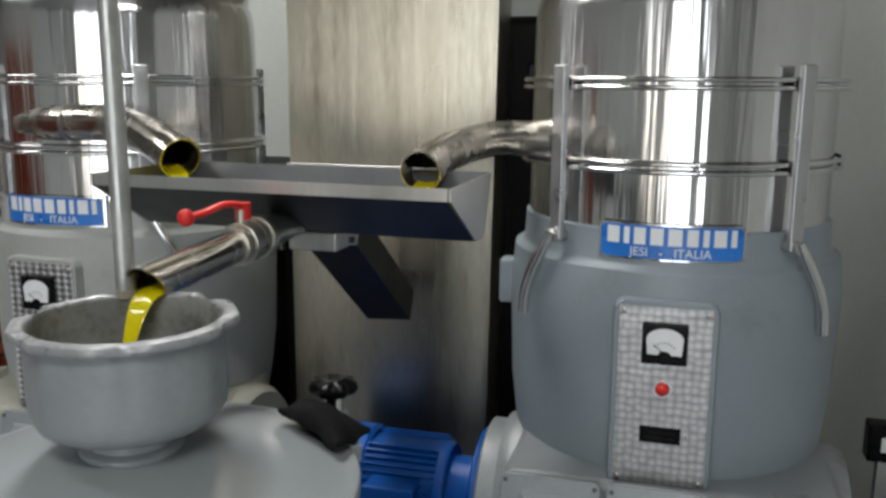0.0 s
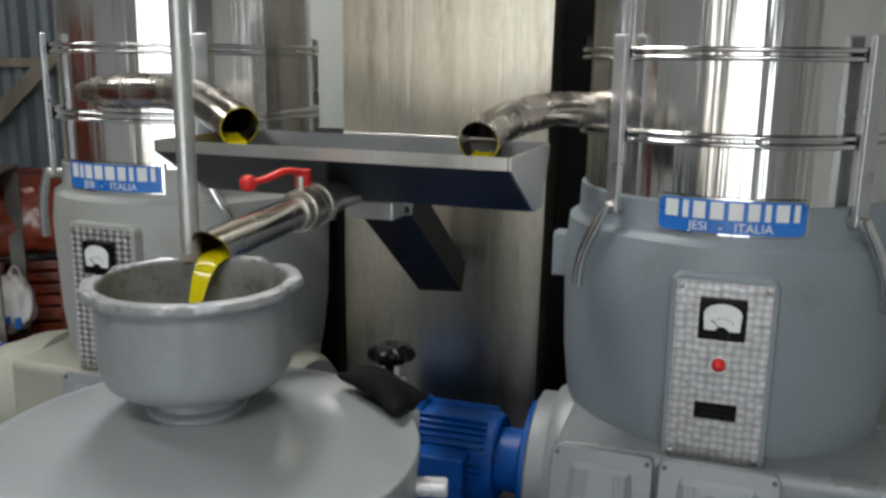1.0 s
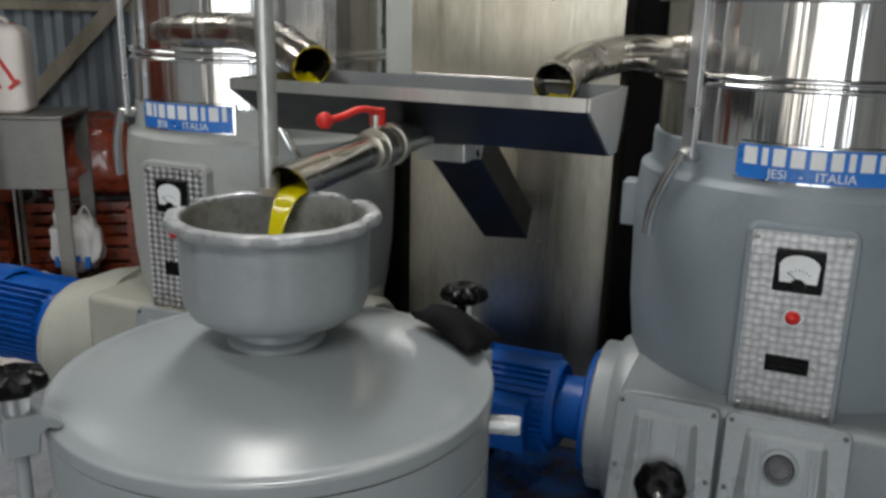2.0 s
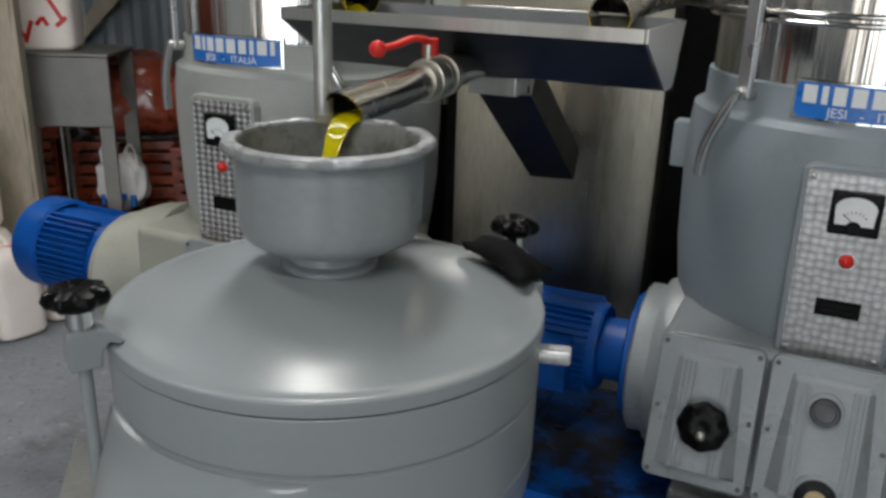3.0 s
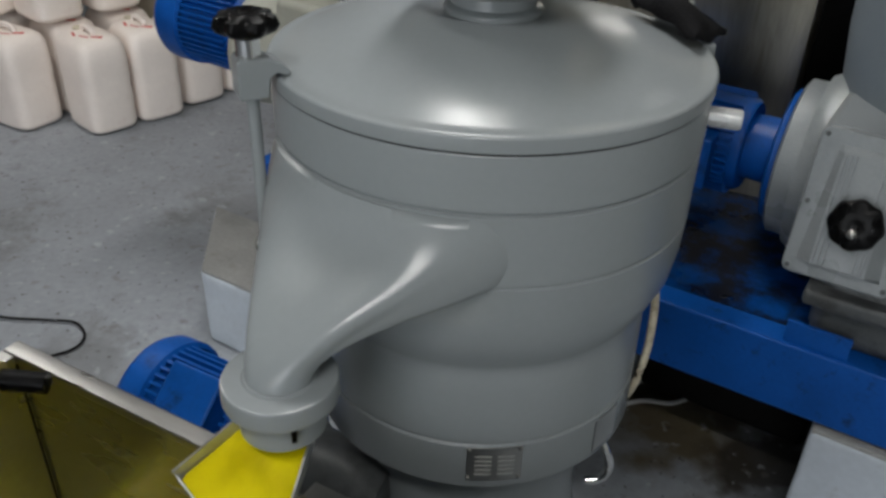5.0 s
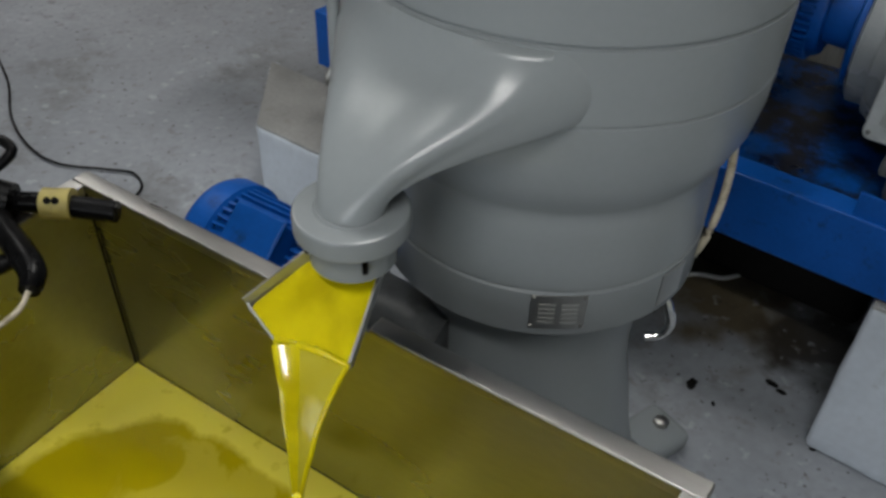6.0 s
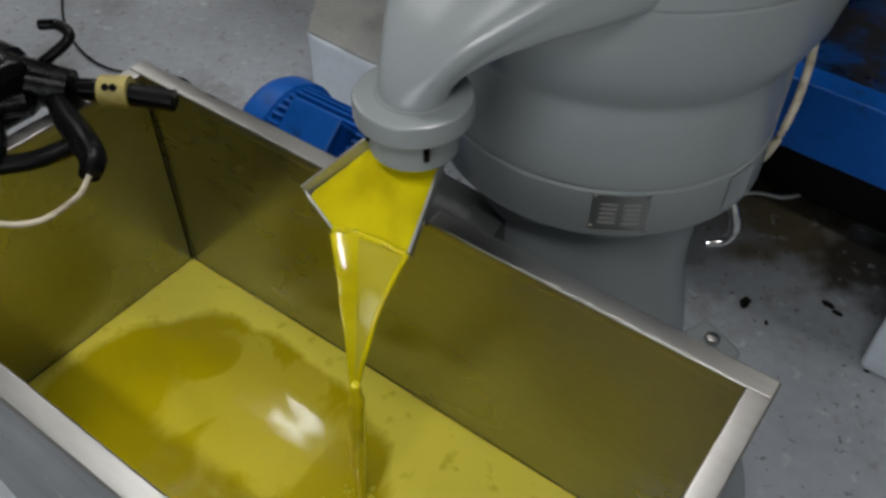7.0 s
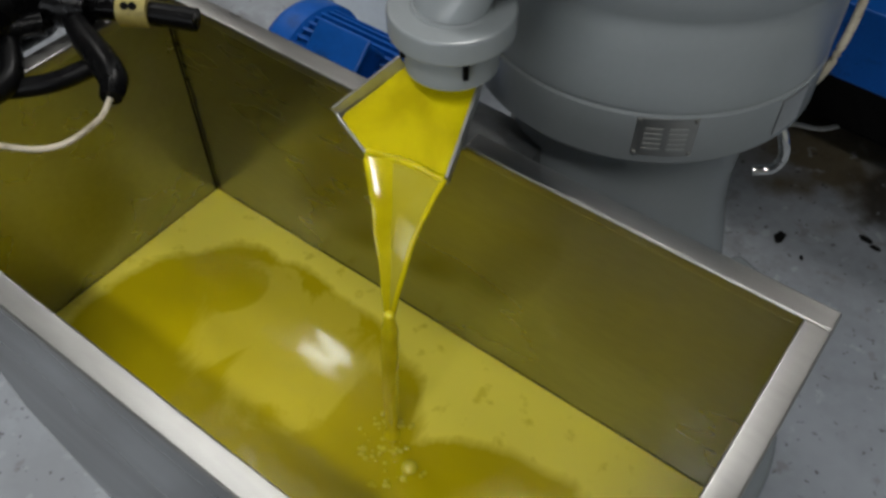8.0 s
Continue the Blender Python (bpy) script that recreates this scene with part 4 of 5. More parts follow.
    noz = part("outlet_collar", revolve(bmesh.new(), [(0.030, 0.940), (0.0375, 0.9385), (0.0400, 0.940), (0.0408, 0.9715), (0.0505, 0.9722), (0.0525, 0.9742), (0.0530, 0.9765), (0.0530, 0.9915), (0.0515, 0.9942), (0.0490, 0.995), (0.034, 0.995), (0.0325, 0.997), (0.030, 0.997), (0.028, 0.96), (0.030, 0.940)], 64,
                                        Matrix.Translation(nz)), GREY, t, "stepped grey outlet ring", True, 24)
    for deg in (-150, -60, 30, 120):
        b = part("lock_lug", boxed(-0.0025, 0.0025, 0.037, 0.0445, 0.952, 0.974, 0.001), BLACK, noz)
        b.matrix_local = Matrix.Translation(nz) @ pose(0, 0, 0, 0, 0, deg)
    lug = part("lid_lug", boxed(0.228, 0.243, -0.008, 0.008, 1.183, 1.206, 0.003), GREY, t)
    lug.matrix_local = pose(0, 0, 0, 0, 0, 14)
    part("drip_tap", tube(bmesh.new(), smooth_path([polar(0.19, -31, 0.765), polar(0.20, -31, 0.75), polar(0.206, -30, 0.725), polar(0.20, -31, 0.705), polar(0.185, -35, 0.70)], 5), 0.006, 10), CHROME, t, "bent chrome drain tap")
    part("peg", revolve(bmesh.new(), [(0, 0.225), (0.010, 0.225), (0.0105, 0.235), (0.0105, 0.258), (0.009, 0.261), (0, 0.261)], 20, pose(0, 0, 1.162) @ pose(0, 0, 0, 0, 0, -11) @ pose(0, 0, 0, 0, 90, 0)), PEG, t, "short whitish stub")
    tp = new("type_plate")
    tp.parent, tp.matrix_local = t, pose(0, 0, 0, 0, 0, 12)
    tp["label"] = "small riveted metal type plate"
    part("plate", arc_plate(bmesh.new(), 0.2005, radians(8.8), 0.778, 0.826, 0.0012, 8), STEEL_D, tp)
    for c in (-0.4, 0.42):
        for k in range(5):
            bm = arc_plate(bmesh.new(), 0.2016, radians(2.6), 0.785 + 0.0065 * k, 0.7885 + 0.0065 * k, 0.0006, 3)
            bmesh.ops.transform(bm, matrix=pose(0, 0, 0, 0, 0, c * 8.8), verts=bm.verts)
            part("print_bar", bm, GALV, tp)
    for d, z in ((-8, 0.781), (8, 0.781), (-8, 0.823), (8, 0.823)):
        hex_bolt(tp, Matrix.Translation(ring_arc(0.2015, radians(d), z)) @ pose(0, 0, 0, 90, 0, d), 0.0025, 0.002)
    tp2 = new("side_plate")
    tp2.parent, tp2.matrix_local = t, pose(0, 0, 0, 0, 0, 55)
    part("plate", arc_plate(bmesh.new(), 0.2005, radians(6), 0.776, 0.822, 0.0012, 6), STEEL_D, tp2)
    # swing bolts that hold the lid
    for deg, dz in ((-147.5, 0.0), (34, -0.012)):
        sb = new("swing_bolt")
        sb.parent, sb.matrix_local = t, pose(0, 0, dz, 0, 0, deg)
        sb["label"] = "swing bolt with a black star knob"
        R0 = 0.254
        part("rod", tube(bmesh.new(), [(R0, 0, 1.03), (R0, 0, 1.245)], 0.0062, 14), GREY, sb)
        part("eye", tube(bmesh.new(), [(R0 + 0.009 * math.cos(a), 0.0, 1.022 + 0.011 * math.sin(a)) for a in [2 * math.pi * k / 14 for k in range(15)]], 0.004, 8), STEEL_D, sb)
        part("pivot_bracket", boxed(0.222, R0, -0.010, 0.010, 1.010, 1.034, 0.003), GREY, sb)
        # clamp block with a claw that hooks over the lid's edge
        side = [(R0 + 0.013, 1.186), (R0 + 0.015, 1.190), (R0 + 0.0145, 1.222), (R0 + 0.011, 1.226), (R0 - 0.013, 1.225), (R0 - 0.026, 1.219), (R0 - 0.036, 1.2085), (R0 - 0.034, 1.2065), (R0 - 0.025, 1.2105), (R0 - 0.0165, 1.206), (R0 - 0.0135, 1.186)]
        bm = loft(bmesh.new(), [[Vector((R0 - 0.002 + (x - R0 + 0.002) * k, y, 1.208 + (z - 1.208) * k)) for x, z in side] for y, k in ((-0.014, 0.9), (-0.012, 1.0), (0.012, 1.0), (0.014, 0.9))])
        part("clamp_block", bm, GREY, sb, "", True, 35)
        part("nut", revolve(bmesh.new(), [(0, 1.225), (0.0115, 1.225), (0.0115, 1.244), (0, 1.244)], 18, pose(R0, 0, 0)), CHROME, sb)
        star_knob(sb, "star_knob", pose(R0, 0, 1.243), 0.0285, 0.024, 7)
    return t


LINING = material("stained_lining", (0.27, 0.275, 0.26), 0.45, 0.2, 0.25, 14, 120, 0.2, (0.08, 0.07, 0.05), 0.6, dirt_from=0.5)
HOPPER = material("hopper_enamel", (0.235, 0.258, 0.266), 0.38, 0, 0.10, 7, 120, 0.06, (0.12, 0.115, 0.10), 0.4, coat=0.06)
front_separator()
drive = thing("drive_motor", pose(-0.80, 0.175, 0.635, 0, 0, -21.7), "blue ribbed drive motor beside the hopper separator", "motor")
part("shaft_housing", revolve(bmesh.new(), [(0, -0.078), (0.062, -0.078), (0.064, -0.06), (0.055, -0.045), (0.052, 0.08), (0, 0.08)], 40, pose(0, 0, 0, 0, 90, 0)), FOOT, drive, "dark grey shaft housing")
motor(drive, pose(-0.075, 0, 0, -50, 0, 0), BLUE, 0.262, 0.084, fan=0.78, rim=1.0)


# ---- oil tray, streams, collecting tank ----
def oil_tray():
    t = thing("oil_tray", pose(0, 0, 0), "bent grey metal chute tray under the outlet", "tray")
    L = [Vector((-0.830, -0.045, 0.922)), Vector((-0.880, -0.084, 0.888)), Vector((-0.846, -0.108, 0.874)), Vector((-0.769, -0.127, 0.878)), Vector((-0.761, -0.042, 0.916)), Vector((-0.78, 0.0, 0.930))]
    loft_pts = [L, [p - Vector((0, 0, 0.0025)) for p in L]]
    bm = bmesh.new()
    loft(bm, loft_pts)
    part("tray_floor", bm, GALV, t)
    bm = bmesh.new()
    bar(bm, L[0] + Vector((0, 0, 0.008)), L[1] + Vector((0, 0, 0.006)), 0.018, 0.0025, (0.7, -0.7, 0))
    part("tray_side", bm, GALV, t)
    bm = bmesh.new()
    bar(bm, L[4] + Vector((0, 0, 0.007)), L[3] + Vector((0, 0, 0.004)), 0.014, 0.0025, (1, 0, 0))
    part("tray_side", bm, GALV, t)
    edge = [L[0] + Vector((0, 0, 0.016)), L[1] + Vector((0.004, 0.004, 0.013)), L[1] + Vector((0.001, -0.001, 0.006)), L[1].lerp(L[2], 0.35) + Vector((0, 0, 0.003)), L[2] + Vector((0, 0, 0.001))]
    part("tray_edge", tube(bmesh.new(), smooth_path(edge, 5), 0.0016, 8), CLAMP, t, "bright folded edge")
    oil = [L[0] * 0.97 + L[4] * 0.03, L[1] * 0.97 + L[3] * 0.03, L[2], L[3] * 0.98 + L[1] * 0.02, L[4] * 0.96 + L[0] * 0.04, L[5]]
    n = 14
    rows = []
    for i in range(n + 1):
        s = i / n
        left = oil[0].lerp(oil[1], s / 0.7) if s < 0.7 else oil[1].lerp(oil[2], (s - 0.7) / 0.3)
        right = oil[4].lerp(oil[3], s)
        row = []
        for j in range(n + 1):
            u = j / n
            p = left.lerp(right, u) + Vector((0, 0, 0.0045 + 0.003 * math.sin(math.pi * u) + 0.0012 * noise.noise(Vector((u * 5, s * 4, 3)))))
            row.append(p)
        rows.append(row)
    ob = part("oil_sheet", loft(bmesh.new(), rows, False, False), OIL, None)
    return tagged(ob, "bright yellow-green olive oil running over the tray", "olive oil"), rows[-1]


sheet, lip = oil_tray()


def stream(lip_row):
    """The falling veil: a thin film between thicker ridges, drawn together to a point."""
    v = thing("oil_veil", pose(0, 0, 0), "yellow veil of olive oil falling from the tray", "olive oil")
    apex = Vector((-0.801, -0.204, 0.766))
    k = len(lip_row)
    across = (lip_row[-1] - lip_row[0]).normalized()
    depth = across.cross(apex - lip_row[k // 2]).normalized()

    def at(j, u):
        p = lip_row[j].lerp(apex, u) + Vector((0, 0, 0.014 * math.sin(math.pi * u) - 0.001)) - across * (0.006 * (j / (k - 1) - 0.5) * math.sin(math.pi * u))
        return p + across * (0.0015 * noise.noise(Vector((j * 0.5, u * 5, 1))) * math.sin(math.pi * u))

    rows = [[at(j, i / 18) + depth * 0.0007 for j in range(k)] + [at(j, i / 18) - depth * 0.0007 for j in range(k - 1, -1, -1)] for i in range(18)]
    part("film", loft(bmesh.new(), rows, True), OIL_VEIL, v, "thin translucent film", True, 80)
    for j, r0, r1 in ((0, 0.0024, 0.0024), (4, 0.0215, 0.0040), (k - 1, 0.0026, 0.0024)):
        part("ridge", tube(bmesh.new(), [at(j, i / 18) for i in range(19)], [r0 + (r1 - r0) * i / 18 for i in range(19)], 16, True, 0.16 if j == 4 else 1.0), OIL, v)
    part("top_fold", tube(bmesh.new(), [p + Vector((0, 0, -0.0005 + 0.0012 * noise.noise(p * 90))) for p in lip_row], [0.0030 + 0.0012 * noise.noise(p * 70) for p in lip_row], 12), OIL, v)
    path = smooth_path([(-0.8005, -0.204, 0.785), (-0.8012, -0.204, 0.762), (-0.803, -0.203, 0.73), (-0.807, -0.201, 0.66), (-0.8095, -0.1995, 0.595), (-0.811, -0.199, 0.554)], 6)
    rs = [0.0036 + 0.0026 * min(1, i / 6) + 0.0020 * math.sin(math.pi * min(1, i / 26)) + (0.004 if i == 30 else 0.0012 if i == 29 else 0.0) + 0.0004 * math.sin(i * 1.1) for i in range(31)]
    ob = part("oil_thread", tube(bmesh.new(), [p - Vector((-0.81, -0.2, 0.55)) for p in path], rs, 16), OIL_THREAD, None, "", True, 80)
    return tagged(ob, "thin thread of falling olive oil", "olive oil")


thread = stream(lip)

BIN = pose(-1.160, 0.115, 0, 0, 0, -21.7)


def collecting_tank():
    t = thing("collecting_tank", BIN, "rectangular stainless steel tank half full of olive oil", "tank")
    ln, wd, h, w = 0.765, 0.378, 0.864, 0.004
    r = 0.022
    # the lower end slants inwards to a short floor
    bend, low, toe = 0.446, 0.10, 0.30
    outline = [(r * 0.5, h - 0.012), (r * 0.5, bend), (toe, low), (ln - r * 0.5, low), (ln - r * 0.5, h - 0.012)]
    for y in (-0.012, -wd + 0.012 + w):
        part("long_wall", loft(bmesh.new(), [[Vector((x, y, z)) for x, z in outline], [Vector((x, y - w, z)) for x, z in outline]]), STEEL_T, t)
    part("end_wall", boxed(0.010, 0.010 + w, -wd + 0.012, -0.012, bend, h - 0.012), STEEL_T, t)
    part("end_wall", boxed(ln - 0.010 - w, ln - 0.010, -wd + 0.012, -0.012, low, h - 0.012), STEEL_T, t)
    part("slant_wall", loft(bmesh.new(), [[Vector((x, y, z)) for x, z in ((r * 0.5 + 0.001, bend), (toe, low + 0.001), (toe + 0.004, low + 0.004), (r * 0.5 + 0.005, bend + 0.003))] for y in (-wd + 0.0165, -0.0165)]), STEEL_T, t)
    part("tank_floor", boxed(toe, ln - 0.012, -wd + 0.0165, -0.0165, low, low + 0.006), STEEL_T, t)
    # rolled rim; the far side is notched under the spout
    for x0, x1, y0, y1 in ((0.0, 0.310, -r, 0.0), (0.428, ln, -r, 0.0), (0.0, ln, -wd, -wd + r), (0.0, r, -wd + r, -r), (ln - r, ln, -wd + r, -r)):
        part("rim", boxed(x0, x1, y0, y1, h - 0.013, h, 0.0022), RIM, t, "rolled bright rim")
    part("rim_notch", boxed(0.310, 0.428, -0.014, -0.010, h - 0.03, h - 0.014, 0.001), STEEL_B, t)
    for x in (toe + 0.05, ln - 0.05):
        for y in (-0.05, -wd + 0.05):
            part("foot", boxed(x - 0.02, x + 0.02, y - 0.02, y + 0.02, 0.0, low, 0.003), STEEL_D, t)
    for x, y in ((0.0145, -0.0185), (ln - 0.0145, -0.0185), (0.0145, -wd + 0.0185), (ln - 0.0145, -wd + 0.0185)):
        part("weld_seam", tube(bmesh.new(), [(x, y, bend + 0.01), (x, y, h - 0.018)], 0.0014, 8), DARK, t, "dark weld seam")
    return t


collecting_tank()


def oil_pool():
    bm = bmesh.new()
    bmesh.ops.create_grid(bm, x_segments=150, y_segments=80, size=0.5)
    for v in bm.verts:
        v.co = Vector((0.385 + v.co.x * 0.740, -0.186 + v.co.y * 0.338, 0))
        d = (v.co - Vector((0.44, -0.16, 0))).length
        swell = 0.0096 * math.exp(-((v.co.y + 0.092) / 0.048) ** 2 - ((v.co.x - 0.292) / 0.112) ** 2) + 0.00022 * noise.noise(v.co * 60)
        v.co.z = swell + 0.0003 * math.sin(d * 120) * math.exp(-d * 22) + 0.00035 * noise.noise(v.co * 26)
    ob = part("oil_pool", bm, OIL_POOL)
    ob.matrix_world = BIN @ pose(0, 0, 0.556)
    return tagged(ob, "cloudy yellow-green olive oil with pale froth", "olive oil")


oil_pool()


# ---- feed trough, pipes ----
TR = pose(-0.756, 0.722, 1.476, 0, 0, -27.3)


def feed_trough():
    t = thing("feed_trough", TR, "open stainless steel trough hung under the spouts", "trough")
    L = 0.546
    prof = [(0.0, 0.0), (0.0, -0.017), (0.125, -0.090), (0.17, -0.090), (0.218, 0.0)]
    w = 0.003
    names = ("front_lip", "front_wall", "trough_floor", "back_wall")
    for nm, (y0, z0), (y1, z1) in zip(names, prof, prof[1:]):
        d = Vector((0, y1 - y0, z1 - z0)).normalized()
        nn = Vector((0, -d.z, d.y)) * w
        a, b = Vector((0, y0, z0)), Vector((0, y1, z1))
        lo = [[Vector((x, 0, 0)) + q for q in (a, b, b + nn, a + nn)] for x in (0.002, L - 0.002)]
        # walls and floor take the darkened steel, the lip the plain brushed one
        part(nm, loft(bmesh.new(), lo), STEEL_B if nm == "front_lip" else STEEL_TR_DIM, t)
    for x, k in ((0.0, -1), (L, 1)):
        bm = bmesh.new()
        q = [Vector((x, y, z)) for y, z in prof]
        loft(bm, [q, [p + Vector((k * 0.003, 0, 0)) for p in q]])
        part("end_plate", bm, STEEL_B, t)
    part("inner_plate", boxed(0.20, 0.46, 0.222, 0.226, -0.03, 0.004, 0.001), STEEL_B, t)
    part("trough_bracket", boxed(0.25, 0.33, 0.125, 0.175, -0.12, -0.0905, 0.003), STEEL_B, t)
    ob = part("trough_oil", boxed(0.01, L - 0.01, 0.068, 0.182, -0.055, -0.052), OIL)
    ob.matrix_world = TR.copy()
    tagged(ob, "shallow olive oil lying in the trough", "olive oil")


CHUTE = material("blackened_sheet", (0.020, 0.020, 0.021), 0.5, 0.2, 0.25, 8, 120, 0.1, (0.05, 0.045, 0.04), 0.4, spec=0.3)
# trough steel with the dark floor's reflection put into its colour
STEEL_TR_DIM = material("dim_trough_steel", (0.10, 0.105, 0.11), 0.46, 1, 0.12, 8, 120, 0.06, (0.16, 0.16, 0.16), 0.3)
feed_trough()


def spout_pipe(pts, r, label):
    t = thing("spout_pipe", pose(0, 0, 0), label, "pipe", "spout pipes")
    path = smooth_path(pts, 8)
    part("pipe", shell_pipe(bmesh.new(), path, r), PIPE_STEEL, t)
    mid = len(path) * 3 // 4
    d = (path[mid + 1] - path[mid - 1]).normalized() * 0.004
    part("weld_ring", tube(bmesh.new(), [path[mid] - d, path[mid] + d], r + 0.0012, 24), STEEL_D, t)
    a, b = path[0], path[6]
    k = (b - a).normalized()
    s = k.cross(Vector((0, 0, 1))).normalized()
    u = s.cross(k)
    rows = [[p + s * (r - 0.003) * x * 0.62 - u * (r * 0.78) + u * 0.003 * x * x for x in (-0.8, -0.4, 0, 0.4, 0.8)] for p in (a, a.lerp(b, 0.5), b)]
    rows = [[a - k * 0.012 - u * (r * 1.25) + s * (r - 0.006) * x * 0.5 for x in (-0.8, -0.4, 0, 0.4, 0.8)]] + rows
    ob = part("spout_oil", loft(bmesh.new(), [row + [q - u * 0.006 for q in row[::-1]] for row in rows], True), OIL)
    tagged(ob, "olive oil running out of a spout pipe", "olive oil")


spout_pipe([(-0.278, 0.670, 1.478), (-0.250, 0.724, 1.490), (-0.192, 0.822, 1.503), (-0.10, 0.922, 1.512), (0.004, 0.973, 1.508), (0.08, 0.99, 1.505)], 0.032, "bent stainless steel spout from the blue-grey separator")
spout_pipe([(-0.645, 0.838, 1.487), (-0.672, 0.882, 1.502), (-0.722, 0.968, 1.522), (-0.80, 1.085, 1.533), (-0.90, 1.165, 1.530), (-0.985, 1.26, 1.525)], 0.034, "bent stainless steel spout from the light grey separator")


def outlet_valve():
    t = thing("outlet_pipe", pose(0, 0, 0), "stainless outlet pipe with a red-handled ball valve", "pipe")
    a, b = Vector((-0.628, 0.350, 1.392)), Vector((-0.452, 0.742, 1.402))
    d = (b - a).normalized()
    s = d.cross(Vector((0, 0, 1))).normalized()
    u = s.cross(d)
    bm = shell_pipe(bmesh.new(), [a + d * 0.22 * i / 6 for i in range(7)], 0.0215)
    for v in bm.verts:
        if (v.co - a).dot(d) < 0.005:
            v.co += d * ((v.co - a).dot(u) * -0.75)
    part("pipe", bm, PIPE_STEEL, t)
    part("pipe", tube(bmesh.new(), [a + d * 0.27, b], 0.0225, 24), STEEL_D, t)
    for x, r, l in ((0.195, 0.0255, 0.014), (0.213, 0.029, 0.026), (0.245, 0.0275, 0.012), (0.262, 0.0295, 0.016)):
        part("valve_collar", tube(bmesh.new(), [a + d * (x - 0.001), a + d * x, a + d * (x + l), a + d * (x + l + 0.001)], [r - 0.003, r, r, r - 0.003], 20), VALVE, t)
    part("valve_stem", tube(bmesh.new(), [a + d * 0.226 + u * 0.025, a + d * 0.226 + u * 0.046], 0.008, 12), VALVE, t)
    h0 = a + d * 0.226 + u * 0.046
    hand = [h0 + d * 0.008, h0 - d * 0.004 + u * 0.006, h0 - d * 0.03 + u * 0.010 - s * 0.01, h0 - d * 0.06 + u * 0.004 - s * 0.02, h0 - d * 0.088 + u * 0.002 - s * 0.03]
    part("valve_handle", tube(bmesh.new(), smooth_path(hand, 5), 0.0065, 12, squash=0.7), RED, t, "red valve lever")
    part("handle_knob", revolve(bmesh.new(), [(0, -0.011), (0.006, -0.0095), (0.0105, -0.004), (0.0105, 0.004), (0.006, 0.0095), (0, 0.011)], 18, Matrix.Translation(hand[-1])), RED, t)
    part("handle_hub", revolve(bmesh.new(), [(0, -0.014), (0.011, -0.014), (0.011, 0.008), (0, 0.009)], 14, Matrix.Translation(h0 + d * 0.004)), RED, t)
    rows = []
    g0 = a + d * 0.004 - u * 0.012
    for i in range(13):
        k = i / 12
        c = g0 - d * (0.060 * k ** 0.8) - Vector((0, 0, 0.095 * k ** 1.7))
        w = 0.0115 * (1 - k) ** 1.2 + 0.0045
        rows.append([c + s * w * math.cos(q) + (u * 0.006 * (1 - k) + d * 0.004) * math.sin(q) for q in [2 * math.pi * j / 12 for j in range(12)]])
    ins = [[p + d * 0.03 - u * 0.001 for p in rows[0]]]
    ob = part("oil_pour", loft(bmesh.new(), ins + rows, True), OIL)
    tagged(ob, "olive oil pouring from the outlet pipe into the hopper", "olive oil")


VALVE = material("valve_metal", (0.55, 0.53, 0.46), 0.35, 1, 0.15, 30, 120, 0.15)
outlet_valve()
vp = thing("supply_pipe", pose(-0.652, 0.363, 0), "upright galvanised pipe over the hopper", "pipe")
part("pipe", shell_pipe(bmesh.new(), [(0, 0, 1.375), (0, 0.002, 2.0), (0.004, 0.0, 3.4)], 0.0106), GALV, vp)
part("pipe_tip", tube(bmesh.new(), [(0, 0, 1.3755), (0, 0, 1.384)], 0.0112, 20), WOOD, vp, "rusty cut pipe end")


def steel_column():
    """Tall sheet-steel casing behind the trough."""
    u = (Vector((-0.010, 1.244, 0)) - Vector((-0.460, 1.407, 0)))
    yaw = math.degrees(math.atan2(u.y, u.x))
    t = thing("steel_casing", pose(-0.472, 1.411, 0, 0, 0, yaw), "tall scratched stainless steel casing behind the trough", "machine casing")
    w = u.length
    bm = bmesh.new()
    loft(bm, [[Vector((0.0, 0, 0.3)), Vector((w - 0.02, 0, 0.3)), Vector((w - 0.02, 0.3, 0.3)), Vector((0.0, 0.3, 0.3))],
              [Vector((0.0, 0, 2.6)), Vector((w + 0.012, 0, 2.6)), Vector((w + 0.012, 0.3, 2.6)), Vector((0.0, 0.3, 2.6))]])
    bmesh.ops.bevel(bm, geom=list(bm.edges), offset=0.006, segments=2, affect="EDGES")
    part("casing", bm, STEEL_C, t)
    part("leg", boxed(0.05, 0.12, 0.05, 0.12, 0, 0.3), STEEL_D, t)
    part("leg", boxed(w - 0.12, w - 0.05, 0.05, 0.12, 0, 0.3), STEEL_D, t)
    # square discharge chute in front of it
    c = thing("discharge_chute", pose(0, 0, 0), "dark square sheet-steel chute slanting down to the casing", "chute")
    a, b = Vector((-0.395, 0.93, 1.352)), Vector((-0.262, 1.20, 1.135))
    d = (b - a).normalized()
    s = Vector((0.94, -0.34, 0))
    s = (s - d * s.dot(d)).normalized()
    n = s.cross(d).normalized()
    part("duct", loft(bmesh.new(), [[p + s * x * 0.048 + n * y * 0.034 for x, y in ((-1, -1), (1, -1), (1, 1), (-1, 1))] for p in (a - d * 0.02, b)]), CHUTE, c)
    part("mouth", loft(bmesh.new(), [[p + s * x * k + n * y * k * 0.72 for x, y in ((-1, -1), (1, -1), (1, 1), (-1, 1))] for p, k in ((a + d * 0.0 + Vector((0, -0.02, 0.03)), 0.044), (a - d * 0.005, 0.050))]), STEEL_B, c)


